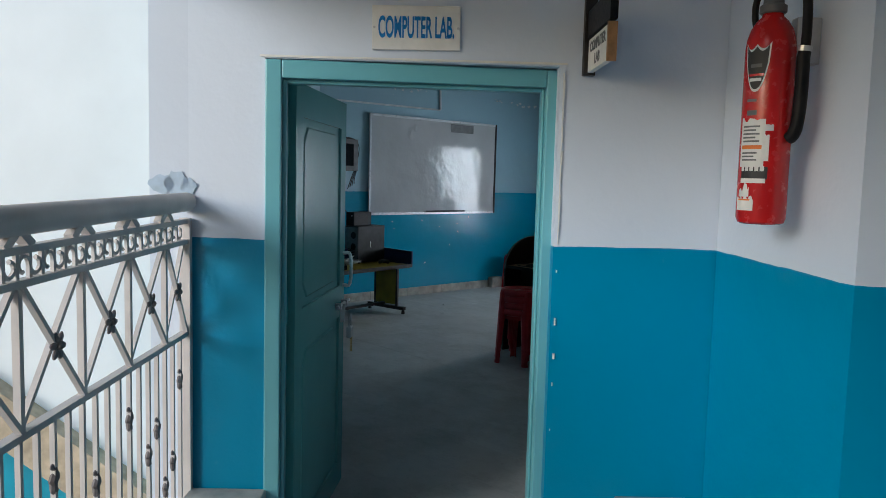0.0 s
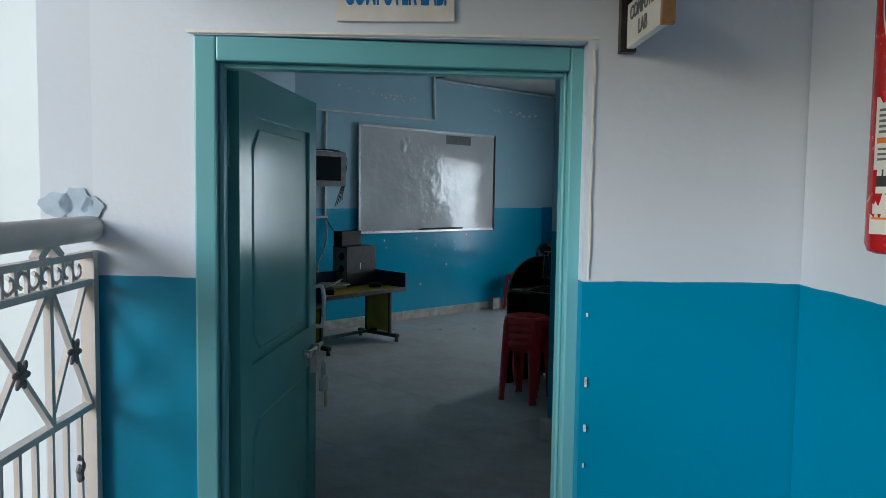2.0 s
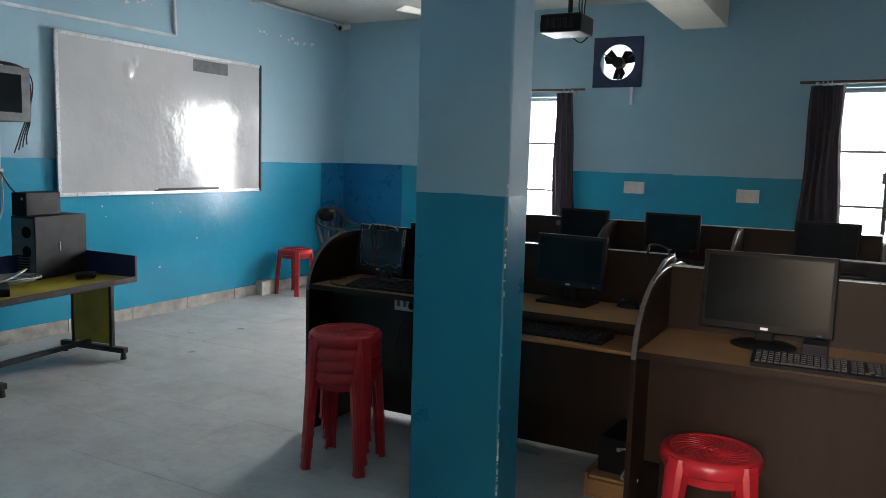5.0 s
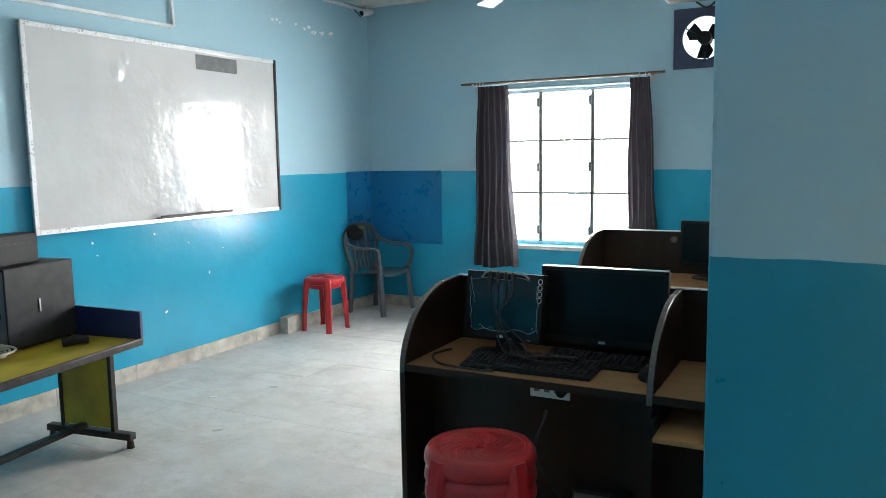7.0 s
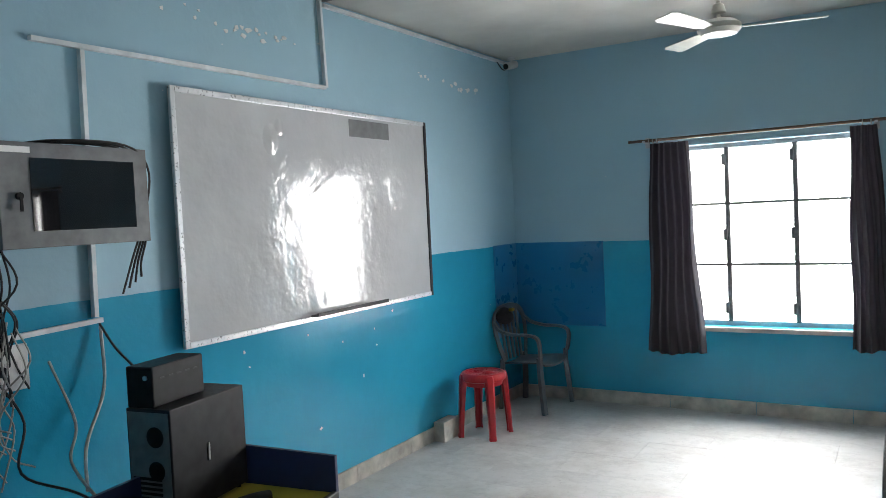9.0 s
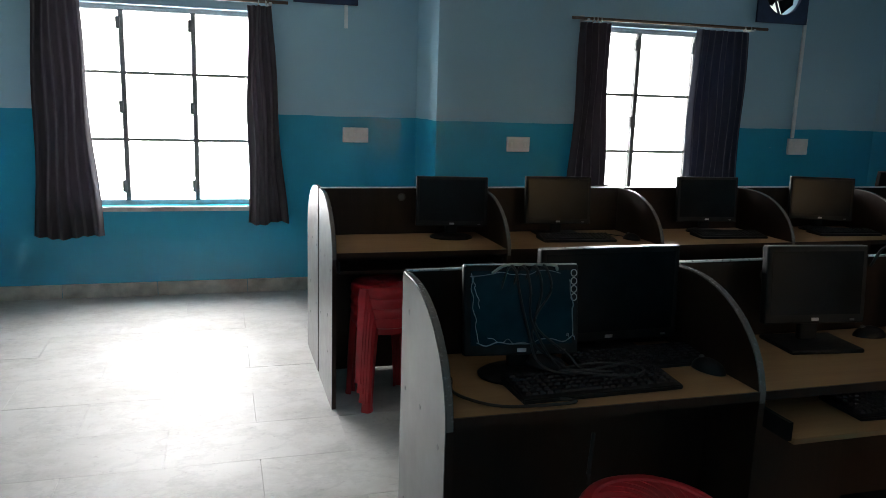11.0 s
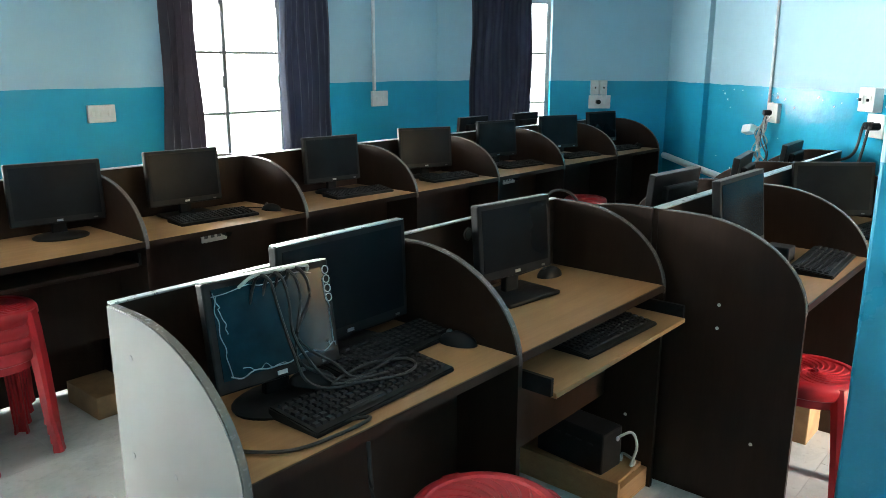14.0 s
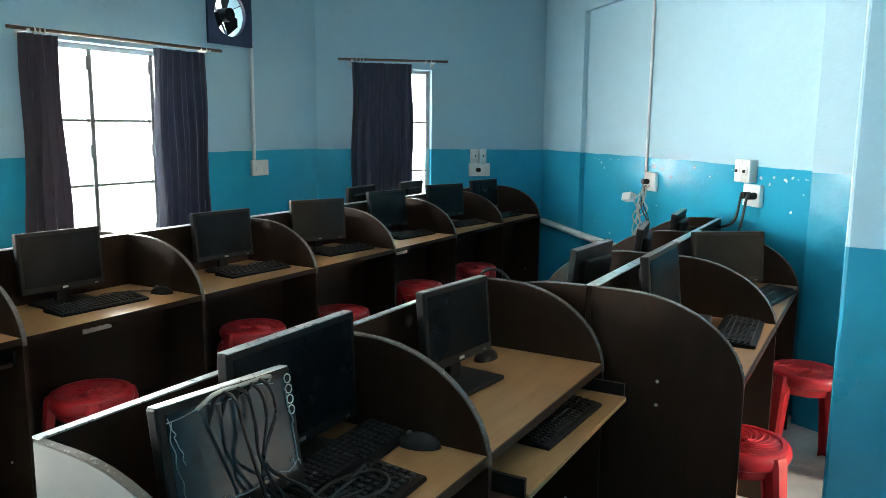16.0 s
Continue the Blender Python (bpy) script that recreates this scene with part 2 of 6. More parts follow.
M_PANE = plain("smoked_pane", (0.012, 0.012, 0.014), 0.03, var=0.2, scale=5, spec=0.9, rvar=0.01)
M_SCREEN = plain("screen_glass", (0.008, 0.010, 0.012), 0.24, var=0.3, scale=5, spec=0.14, rvar=0.04)
M_TEALSCREEN = plain("dead_panel_film", (0.006, 0.024, 0.035), 0.11, var=0.35, scale=9, spec=0.3, rvar=0.03)
M_SILVER = plain("bare_metal", (0.55, 0.55, 0.56), 0.35, 0.9, var=0.1, scale=20)
M_WHITE = plain("white_plastic", (0.72, 0.72, 0.70), 0.4, var=0.08, scale=15)
M_PVC = plain("painted_conduit", (0.70, 0.73, 0.74), 0.5, var=0.12, scale=12)
M_ALU = plain("aluminium_trim", (0.72, 0.73, 0.74), 0.3, 0.6, var=0.08, scale=20)
M_FILM = plain("clouded_film", (0.26, 0.32, 0.36), 0.3, var=0.3, scale=40)
M_BOARD = board_surface()
M_PAPER = plain("paper", (0.75, 0.75, 0.73), 0.7, var=0.05, scale=20)
M_PRINTB = plain("printed_blue_ink", (0.0, 0.17, 0.48), 0.6, var=0.05)
M_PRINTK = plain("printed_black_ink", (0.03, 0.03, 0.03), 0.6, var=0.05)
M_PRINTO = plain("printed_orange_ink", (0.75, 0.20, 0.03), 0.6, var=0.05)
M_ROD = plain("dark_brown_rod", (0.10, 0.055, 0.035), 0.5, var=0.2, scale=20)
M_FILL = plain("blue_filler", (0.42, 0.53, 0.66), 0.8, var=0.1, scale=20)
M_TAN = plain("wooden_batten", (0.36, 0.20, 0.09), 0.6, var=0.25, scale=20)
M_TOP = laminate("beech_laminate", (0.29, 0.148, 0.066), (0.40, 0.226, 0.102), 0.36, spec=0.35)
M_WENGE = laminate("dark_brown_laminate", (0.016, 0.0075, 0.005), (0.031, 0.0155, 0.0095), 0.36, (9.0, 9.0, 1.2), spec=0.28)
M_EDGE = plain("pvc_edge_band", (0.13, 0.115, 0.105), 0.25, var=0.08, scale=30)
M_GREYLAM = plain("grey_laminate", (0.14, 0.14, 0.135), 0.34, var=0.12, scale=4, spec=0.4)
M_YELLOW = plain("mustard_laminate", (0.42, 0.32, 0.03), 0.4, var=0.15, scale=6)
M_NAVY = plain("navy_laminate", (0.012, 0.022, 0.085), 0.4, var=0.2, scale=6)
M_STEEL = plain("black_steel_frame", (0.035, 0.03, 0.028), 0.45, 0.3, var=0.3, scale=25)
M_CURT = cloth("dark_curtain_cloth", (0.045, 0.040, 0.048))
M_CURTB = cloth("navy_curtain_cloth", (0.028, 0.032, 0.047))
M_IRON = plain("window_iron", (0.17, 0.17, 0.165), 0.55, 0.2, var=0.25, scale=25)
M_WFRAME = plain("window_frame_paint", (0.50, 0.52, 0.52), 0.5, var=0.15, scale=12)
M_FANBLUE = plain("fan_housing_blue", (0.02, 0.035, 0.09), 0.45, var=0.2, scale=12)
M_CARD = plain("cardboard", (0.33, 0.20, 0.10), 0.8, var=0.2, scale=12)
M_GLASS = glass()
M_WIREW = plain("white_cable", (0.42, 0.41, 0.37), 0.5, var=0.15, scale=30)
M_WIREK = plain("black_cable", (0.015, 0.015, 0.016), 0.5, var=0.2, scale=30)
M_CREAM = plain("fan_enamel", (0.60, 0.58, 0.52), 0.4, var=0.1, scale=10)
M_BRASS = plain("brass", (0.55, 0.38, 0.10), 0.3, 0.9, var=0.2, scale=30)

# ---- building helpers ----
def bx(bm, x0, y0, z0, x1, y1, z1, bev=0.0):
    m = Matrix.LocRotScale(((x0 + x1) / 2, (y0 + y1) / 2, (z0 + z1) / 2), None, (abs(x1 - x0), abs(y1 - y0), abs(z1 - z0)))
    vs = bmesh.ops.create_cube(bm, size=1.0, matrix=m)["verts"]
    if bev:
        es = {e for v in vs for e in v.link_edges}
        bmesh.ops.bevel(bm, geom=list(es), offset=bev, segments=2, profile=0.5, affect="EDGES")
    return bm


def rod(bm, p, q, r, seg=10, r2=None):
    p, q = Vector(p), Vector(q)
    m = Matrix.Translation((p + q) / 2) @ (q - p).to_track_quat("Z", "Y").to_matrix().to_4x4()
    bmesh.ops.create_cone(bm, cap_ends=True, segments=seg, radius1=r, radius2=r if r2 is None else r2, depth=(q - p).length, matrix=m)
    return bm


def bar(bm, p, q, w, d):
    """A flat bar from p to q, w wide and d deep."""
    p, q = Vector(p), Vector(q)
    m = Matrix.Translation((p + q) / 2) @ (q - p).to_track_quat("Z", "Y").to_matrix().to_4x4()
    bmesh.ops.create_cube(bm, size=1.0, matrix=m @ Matrix.Diagonal((w, d, (q - p).length, 1)))
    return bm


def smooth_path(pts, n=6):
    """Catmull-Rom points through pts."""
    pts = [Vector(p) for p in pts]
    ext = [pts[0] * 2 - pts[1]] + pts + [pts[-1] * 2 - pts[-2]]
    out = []
    for i in range(1, len(ext) - 2):
        a, b, c, d = ext[i - 1:i + 3]
        for k in range(n):
            t = k / n
            out.append(0.5 * ((2 * b) + (c - a) * t + (2 * a - 5 * b + 4 * c - d) * t * t + (3 * b - a - 3 * c + d) * t ** 3))
    return out + [pts[-1]]


def tube(bm, pts, r, seg=6, n=6, smooth=True):
    pts = smooth_path(pts, n) if smooth else [Vector(p) for p in pts]
    rings, up = [], Vector((0.13, 0.21, 0.97))
    for i, p in enumerate(pts):
        d = (pts[min(i + 1, len(pts) - 1)] - pts[max(i - 1, 0)]).normalized()
        a = d.cross(up)
        if a.length < 1e-3:
            a = d.cross(Vector((1, 0, 0)))
        a.normalize()
        b = d.cross(a)
        rings.append([bm.verts.new(p + r * (math.cos(2 * math.pi * k / seg) * a + math.sin(2 * math.pi * k / seg) * b)) for k in range(seg)])
    for u, v in zip(rings, rings[1:]):
        for k in range(seg):
            bm.faces.new((u[k], u[(k + 1) % seg], v[(k + 1) % seg], v[k]))
    bm.faces.new(rings[0][::-1])
    bm.faces.new(rings[-1])
    return bm


def lathe(bm, profile, seg=28, centre=(0, 0)):
    rings = []
    for r, z in profile:
        rings.append([bm.verts.new((centre[0] + r * math.cos(2 * math.pi * k / seg), centre[1] + r * math.sin(2 * math.pi * k / seg), z)) for k in range(seg)])
    for u, v in zip(rings, rings[1:]):
        for k in range(seg):
            bm.faces.new((u[k], u[(k + 1) % seg], v[(k + 1) % seg], v[k]))
    bm.faces.new(rings[0][::-1])
    bm.faces.new(rings[-1])
    return bm


def slab(bm, outline, t, axis="x", at=0.0):
    """A plate of thickness t from a 2D outline; axis is its normal."""
    def put(a, b, c):
        return {"x": (c, a, b), "y": (a, c, b), "z": (a, b, c)}[axis]
    lo = [bm.verts.new(put(a, b, at)) for a, b in outline]
    hi = [bm.verts.new(put(a, b, at + t)) for a, b in outline]
    bm.faces.new(lo)
    bm.faces.new(hi[::-1])
    n = len(outline)
    for i in range(n):
        bm.faces.new((lo[i], hi[i], hi[(i + 1) % n], lo[(i + 1) % n]))
    bmesh.ops.recalc_face_normals(bm, faces=bm.faces[:])
    return bm


def part(name, bm, mat, parent=None, label="", smooth=False, fix=True):
    """Links a bmesh as one mesh object under a thing."""
    if fix:
        bmesh.ops.recalc_face_normals(bm, faces=bm.faces[:])
    me = bpy.data.meshes.new(name)
    bm.to_mesh(me)
    bm.free()
    me.materials.append(mat)
    if smooth:
        for p in me.polygons:
            p.use_smooth = True
        me.set_sharp_from_angle(angle=radians(38))
    ob = new(name, me)
    if parent:
        ob.parent = parent
    if label:
        ob["label"] = label
    return ob


def thing(name, m, label, category, group="", kind=""):
    e = new(name)
    e.empty_display_size = 0.1
    e.matrix_basis = m
    return tagged(e, label, category, group, kind)


def mesh_thing(name, bm, mat, label, category, group="", kind="", smooth=False, m=None):
    ob = part(name, bm, mat, None, "", smooth)
    if m is not None:
        ob.matrix_basis = m
    return tagged(ob, label, category, group, kind)


def B():
    return bmesh.new()


def words(name, text, size, mat, parent, m, stretch=1.0, depth=0.001, bold=0.022):
    cu = bpy.data.curves.new(name, "FONT")
    cu.body, cu.size, cu.align_x, cu.align_y, cu.extrude, cu.offset = text, size, "CENTER", "CENTER", depth, size * bold
    tmp = new(name, cu)
    bpy.context.view_layer.update()
    me = bpy.data.meshes.new_from_object(tmp.evaluated_get(bpy.context.evaluated_depsgraph_get()))
    bpy.data.objects.remove(tmp)
    me.materials.clear()
    me.materials.append(mat)
    ob = new(name, me)
    ob.parent = parent
    ob.matrix_basis = m @ Matrix.Diagonal((stretch, 1, 1, 1))
    return ob


# ---- plan ----
WX, WY, WY2, JOG = -6.49, 10.75, 10.17, -2.69
CEIL = 2.86
NE = Vector((2.565, 8.60, 0))
UF = Vector((math.cos(radians(44)), math.sin(radians(44)), 0))
VF = Vector((-UF.y, UF.x, 0))
DK, DZ = 1.02, -0.03   # size of the door wall's units and height of its zero
D0 = Vector((-1.2138, 3.3616, 0))
DU = Vector((math.cos(radians(48)), math.sin(radians(48)), 0))
DV = Vector((-DU.y, DU.x, 0))


def dpt(u, v, z=0.0):
    p = D0 + DK * (u * DU + v * DV)
    return Vector((p.x, p.y, z))


DOOR = Matrix.Translation((D0.x, D0.y, DZ)) @ pose(0, 0, 0, 0, 0, 48) @ Matrix.Scale(DK, 4)
FAR = Matrix.Translation(NE) @ pose(0, 0, 0, 0, 0, 44)


def wall(name, p0, p1, z0, z1, t, openings, mat, label):
    """A wall whose inner face runs from p0 to p1, with its thickness to the left; openings are (from, to, sill, head)."""
    p0, p1 = Vector((p0[0], p0[1], 0)), Vector((p1[0], p1[1], 0))
    length = (p1 - p0).length
    xs = sorted({0.0, length, *[o[0] for o in openings], *[o[1] for o in openings]})
    zs = sorted({z0, z1, *[o[2] for o in openings], *[o[3] for o in openings]})
    bm = B()
    for a, b in zip(xs, xs[1:]):
        for c, d in zip(zs, zs[1:]):
            if not any(o[0] <= a and b <= o[1] and o[2] <= c and d <= o[3] for o in openings):
                bx(bm, a, 0, c, b, t, d)
    ob = part(name, bm, mat)
    bmesh_clean(ob.data)
    ang = math.atan2(p1.y - p0.y, p1.x - p0.x)
    ob.matrix_basis = Matrix.Translation(p0) @ Matrix.Rotation(ang, 4, "Z")
    return tagged(ob, label, "wall", "", "structure")


def bmesh_clean(me):
    bm = bmesh.new()
    bm.from_mesh(me)
    bmesh.ops.remove_doubles(bm, verts=bm.verts[:], dist=1e-4)
    seen = {}
    for f in bm.faces:
        seen.setdefault(tuple(sorted(v.index for v in f.verts)), []).append(f)
    bmesh.ops.delete(bm, geom=[f for fs in seen.values() if len(fs) > 1 for f in fs], context="FACES")
    bm.to_mesh(me)
    bm.free()


# ---- structure ----
W1 = (-5.24, -3.81, 0.65, 2.02)
W2 = (-1.60, -0.33, 0.65, 2.01)
F1 = (-3.58, -3.17, 2.13, 2.53)
F2 = (-0.17, 0.22, 2.13, 2.53)
wall("wall_west", (WX, 4.4), (WX, WY), 0, CEIL, 0.23, [], M_ROOM, "blue two-tone plastered wall behind the whiteboard")
wall("wall_north_west", (WX - 0.23, WY), (JOG, WY), 0, CEIL, 0.23, [(a - WX + 0.23, b - WX + 0.23, c, d) for a, b, c, d in (W1, F1)], M_ROOM, "blue two-tone wall with a barred window and fan hole")
wall("wall_north_jog", (JOG, WY), (JOG, WY2), 0, CEIL, 0.3, [], M_ROOM, "short return of the blue window wall")
wall("wall_north", (JOG + 0.3, WY2), (1.07, WY2), 0, CEIL, 0.23, [(a - JOG - 0.3, b - JOG - 0.3, c, d) for a, b, c, d in (W2, F2)], M_ROOM, "blue two-tone wall with a bright window")
L3 = 2.19
c3 = NE + L3 * VF
wall("wall_north_east", c3, NE, 0, CEIL, 0.23, [(L3 - 1.86, L3 - 1.14, 0.65, 2.02)], M_ROOM, "slanting blue wall with a curtained window")
fe = NE - 3.87 * UF
wall("wall_far", NE + 0.23 * UF, fe, 0, CEIL, 0.2, [], M_ROOM, "glossy blue wall at the far end of the room")
ob_p0 = dpt(2.72, 0.2)
wall("wall_far_return", fe, ob_p0, 0, CEIL, 0.2, [], M_ROOM, "return of the blue wall beside the entrance")
wall("wall_door_end", dpt(-0.765, 0.2), dpt(-0.9, 0.2), -4.0, 3.01, 0.2, [], M_EXTW, "plain white end of the door wall beyond the railing")
wall("wall_door", dpt(2.72, 0.2), dpt(-0.765, 0.2), -0.19, 3.01, 0.2, [(DK * (2.72 - 0.506), DK * (2.72 + 0.502), -0.19, DK * 1.882 + DZ)], M_EXT, "white and blue wall around the lab door")
wall("wall_entrance_side", dpt(-0.7, 0.2), dpt(-0.7, 2.6), 0, CEIL, 0.2, [], M_ROOM, "plain blue wall beside the open door leaf")
wall("wall_south", dpt(-0.7, 2.6), (WX, 4.4), 0, CEIL, 0.2, [], M_ROOM, "plain blue wall closing the room")
bm = B()
bx(bm, WX, 4.45, 0, -6.10, 5.87, CEIL)
tagged(part("wall_pilaster", bm, M_ROOM), "blue painted pier projecting beside the network cabinet", "pier", "", "structure")

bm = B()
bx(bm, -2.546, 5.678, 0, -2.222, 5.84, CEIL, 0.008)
col = tagged(part("column", bm, M_COLSHADE), "blue two-tone painted concrete column with chipped edge", "column", "", "structure")
bm = B()
bx(bm, -2.576, 5.648, 0.002, -2.192, 5.87, 0.14, 0.004)
part("column_base", bm, M_SKIRT, col, "grey stone skirting round the column")

bm = B()
outline = [(WX - 0.2, 4.2), (WX - 0.2, WY + 0.2), (JOG, WY + 0.2), (JOG, WY2 + 0.2), (1.1, WY2 + 0.2), (NE.x + 0.3, NE.y), (fe.x + 0.1, fe.y - 0.1), (dpt(2.72, 0.1).x, dpt(2.72, 0.1).y), (dpt(-0.8, 0.1).x, dpt(-0.8, 0.1).y), (dpt(-0.8, 2.6).x, dpt(-0.8, 2.6).y)]
slab(bm, outline, 0.15, "z", CEIL)
tagged(part("ceiling", bm, M_CEIL), "off-white distempered ceiling", "ceiling", "", "structure")
bm = B()
bx(bm, -2.68, 4.2, 2.5, -2.33, WY2, CEIL - 0.002)
tagged(part("ceiling_beam", bm, M_BEAM), "cream painted concrete beam across the ceiling", "beam", "", "structure")
bm = B()
slab(bm, outline, 0.12, "z", -0.135)
floor = tagged(part("floor", bm, M_GROUT), "grey-white worn marble slab floor", "floor", "", "structure")

# far wall: corner pier and beam round a recessed panel
bm = B()
bx(bm, -0.86, 0.0, 0, 0.0, 0.045, CEIL - 0.004)
o = part("wall_far_pier", bm, M_ROOM)
o.matrix_basis = FAR
tagged(o, "shallow blue pier in the far corner", "pier", "", "structure")
bm = B()
bx(bm, -3.87, 0.0, 2.47, -0.862, 0.043, CEIL - 0.004)
o = part("wall_far_beam", bm, M_ROOM)
o.matrix_basis = FAR
tagged(o, "shallow pale blue beam along the far wall", "beam", "", "structure")

# skirting
def skirting(name, p0, p1, h=0.1, t=0.014):
    p0, p1 = Vector((p0[0], p0[1], 0)), Vector((p1[0], p1[1], 0))
    L, bm = (p1 - p0).length, B()
    ang = math.atan2(p1.y - p0.y, p1.x - p0.x)
    base = new(name)
    base.matrix_basis = Matrix.Translation(p0) @ Matrix.Rotation(ang, 4, "Z")
    tagged(base, "grey-beige stone skirting along the wall", "skirting", "", "structure")
    n = max(1, round(L / 0.6))
    bx(bm, 0, -t, 0, L / n - 0.004, 0, h, 0.002)
    first = part("skirting_tile", bm, M_SKIRT, base)
    for i in range(1, n):
        c = new("skirting_tile", first.data)
        c.parent = base
        c.matrix_basis = Matrix.Translation((i * L / n, 0, 0))
    return base


skirting("baseboard_west", (WX, 6.06), (WX, WY))
skirting("baseboard_north", (WX + 0.02, WY), (JOG, WY))
skirting("baseboard_north_east", (JOG, WY2), (1.0, WY2))
bm = B()
bx(bm, WX + 0.015, 9.28, 0, WX + 0.10, 9.48, 0.14, 0.004)
tagged(part("floor_box", bm, M_SKIRT), "low stone block against the skirting", "block", "", "structure")

# newer patch of deeper blue paint in the corner
bm = B()
bx(bm, WX, WY - 0.004, 0.62, WX + 0.78, WY - 0.0005, 1.315)
bx(bm, WX + 0.0005, WY - 0.42, 0.55, WX + 0.004, WY - 0.004, 1.315)
tagged(part("paint_patch", bm, M_PATCH), "deeper blue repainted patch in the corner", "paint", "", "structure")

# ---- corridor ----
bm = B()
slab(bm, [tuple(dpt(-0.8, -7)[:2]), tuple(dpt(4, -7)[:2]), tuple(dpt(4, 0.19)[:2]), tuple(dpt(-0.8, 0.19)[:2])], 0.12, "z", -0.205)
tagged(part("corridor_floor", bm, M_STONE), "grey stone corridor floor", "floor", "", "structure")
# Never in view; added over the corridor to dim its upper walls.
bm = B()
slab(bm, [tuple(dpt(-0.8, -4)[:2]), tuple(dpt(4, -4)[:2]), tuple(dpt(4, 0.1)[:2]), tuple(dpt(-0.8, 0.1)[:2])], 0.15, "z", 3.01)
tagged(part("corridor_ceiling", bm, M_CEIL), "unseen off-white corridor ceiling slab", "ceiling", "", "structure")
bm = B()
bx(bm, 1.08, -0.89, -0.12, 3.2, -0.002, 2.95)
o = part("wall_corridor", bm, M_EXT)
o.matrix_basis = DOOR
tagged(o, "white and blue corridor pier beside the door", "wall", "", "structure")
wall("wall_corridor_end", dpt(3.2, -0.9), dpt(3.2, -4.2), -0.19, 3.01, 0.2, [], M_EXT, "plain corridor wall")

# Added beam out of view that throws soft shade over the upper door wall.
bm = B()
bx(bm, -0.97, -4.0, 2.28, -0.82, 0.0, 2.95)
o = part("corridor_shade_beam", bm, M_EXT)
o.matrix_basis = DOOR
tagged(o, "unseen white beam added to shade the door wall", "beam", "", "structure")

# Unseen wall added behind the corridor to hold low sky light off the doorway.
wall("wall_sky_blocker", dpt(3.2, -4.2), dpt(-0.8, -4.2), -0.19, 3.01, 0.2, [], M_EXT, "unseen white and blue wall added to keep sky light from the doorway")

# stairwell beyond the railing
SV = 0.7
bm = B()
bx(bm, -6.0, SV, -4, -0.92, SV + 0.2, 3.6)
o = part("wall_stair", bm, M_STAIRWALL)
o.matrix_basis = DOOR
tagged(o, "pale whitewashed stairwell wall", "wall", "", "structure")
bm = B()
slab(bm, [(-4.0, 2.08), (-0.93, -0.07), (-0.93, -0.32), (-4.0, 1.83)], 0.10, "y", SV - 0.1)
for v in bm.verts:
    v.co.z += 0.012 * math.sin(23 * v.co.x)
o = part("stair_ledge", bm, M_SAND)
o.matrix_basis = DOOR
tagged(o, "sloping sandy ledge of unfinished plaster on the stair wall", "ledge", "", "structure")
bm = B()
slab(bm, [(-4.0, 1.815), (-0.93, -0.335), (-0.93, -3.9), (-4.0, -3.9)], 0.012, "y", SV - 0.013)
o = part("stair_dado", bm, M_STAIRBLUE)
o.matrix_basis = DOOR
tagged(o, "blue painted dado sloping down the stairs", "dado", "", "structure")
bm = B()
slab(bm, [(-4.0, 1.0), (-0.93, -1.15), (-0.93, -1.4), (-4.0, 0.75)], 1.0, "y", SV - 1.1)
o = part("stair_flight", bm, M_STONE)
o.matrix_basis = DOOR @ pose(0, 0, -1.0)
tagged(o, "stone stair flight going down", "stairs", "", "structure")

bm = B()
bx(bm, -400, -400, -4.3, 400, 400, -4.0)
tagged(part("ground", bm, M_CONC), "dusty grey ground around the building", "ground", "", "structure")

# ---- windows, curtains ----
def make_window(name, m, w, h, bars_x, bars_z, label):
    """Steel window in its opening: local x along the wall, y outward, z up from the sill."""
    win = thing(name, m, label, "window", "", "structure")
    bm = B()
    for x0, x1, z0, z1 in ((0, 0.035, 0, h), (w - 0.035, w, 0, h), (0.035, w - 0.035, 0, 0.035), (0.035, w - 0.035, h - 0.035, h)):
        bx(bm, x0, 0.09, z0, x1, 0.13, z1)
    part("window_frame", bm, M_WFRAME, win)
    for x in bars_x:
        bm = B()
        bx(bm, x - 0.016, 0.085, 0.03, x + 0.016, 0.125, h - 0.03)
        for z in (0.09, h * 0.47, h - 0.16):
            bx(bm, x - 0.034, 0.075, z, x - 0.004, 0.115, z + 0.085, 0.004)
        part("mullion", bm, M_IRON, win, "grey steel mullion with hinges")
    for z in bars_z:
        bm = B()
        bx(bm, 0.03, 0.09, z - 0.009, w - 0.03, 0.125, z + 0.009)
        part("glazing_bar", bm, M_IRON, win)
    bm = B()
    bx(bm, -0.02, -0.03, -0.035, w + 0.02, 0.14, -0.002, 0.004)
    part("window_sill", bm, M_STONE, win, "white painted stone sill")
    bm = B()
    bx(bm, -0.06, 0.16, h + 0.0, w + 0.06, 0.225, h + 0.004)
    part("lintel_trim", bm, M_WFRAME, win)
    xs = [0.035] + [b for x in bars_x for b in (x - 0.016, x + 0.016)] + [w - 0.035]
    for a, b in zip(xs[::2], xs[1::2]):
        bm = B()
        bx(bm, a, 0.103, 0.035, b, 0.107, h - 0.035)
        g = part("pane", bm, M_GLASS, win)
        g.visible_shadow = False
    return win


make_window("window_1", pose(W1[0], WY, W1[2]), W1[1] - W1[0], W1[3] - W1[2], (0.48, 0.95), (0.46, 0.92), "steel window with nine panes, bright with daylight")
make_window("window_2", pose(W2[0], WY2, W2[2]), W2[1] - W2[0], W2[3] - W2[2], (0.48, 0.96), (0.46, 0.88), "steel window with nine panes, glaring daylight")
w3 = NE + 1.86 * VF
W3M = Matrix.Translation((w3.x, w3.y, 0.65)) @ pose(0, 0, 0, 0, 0, -46)
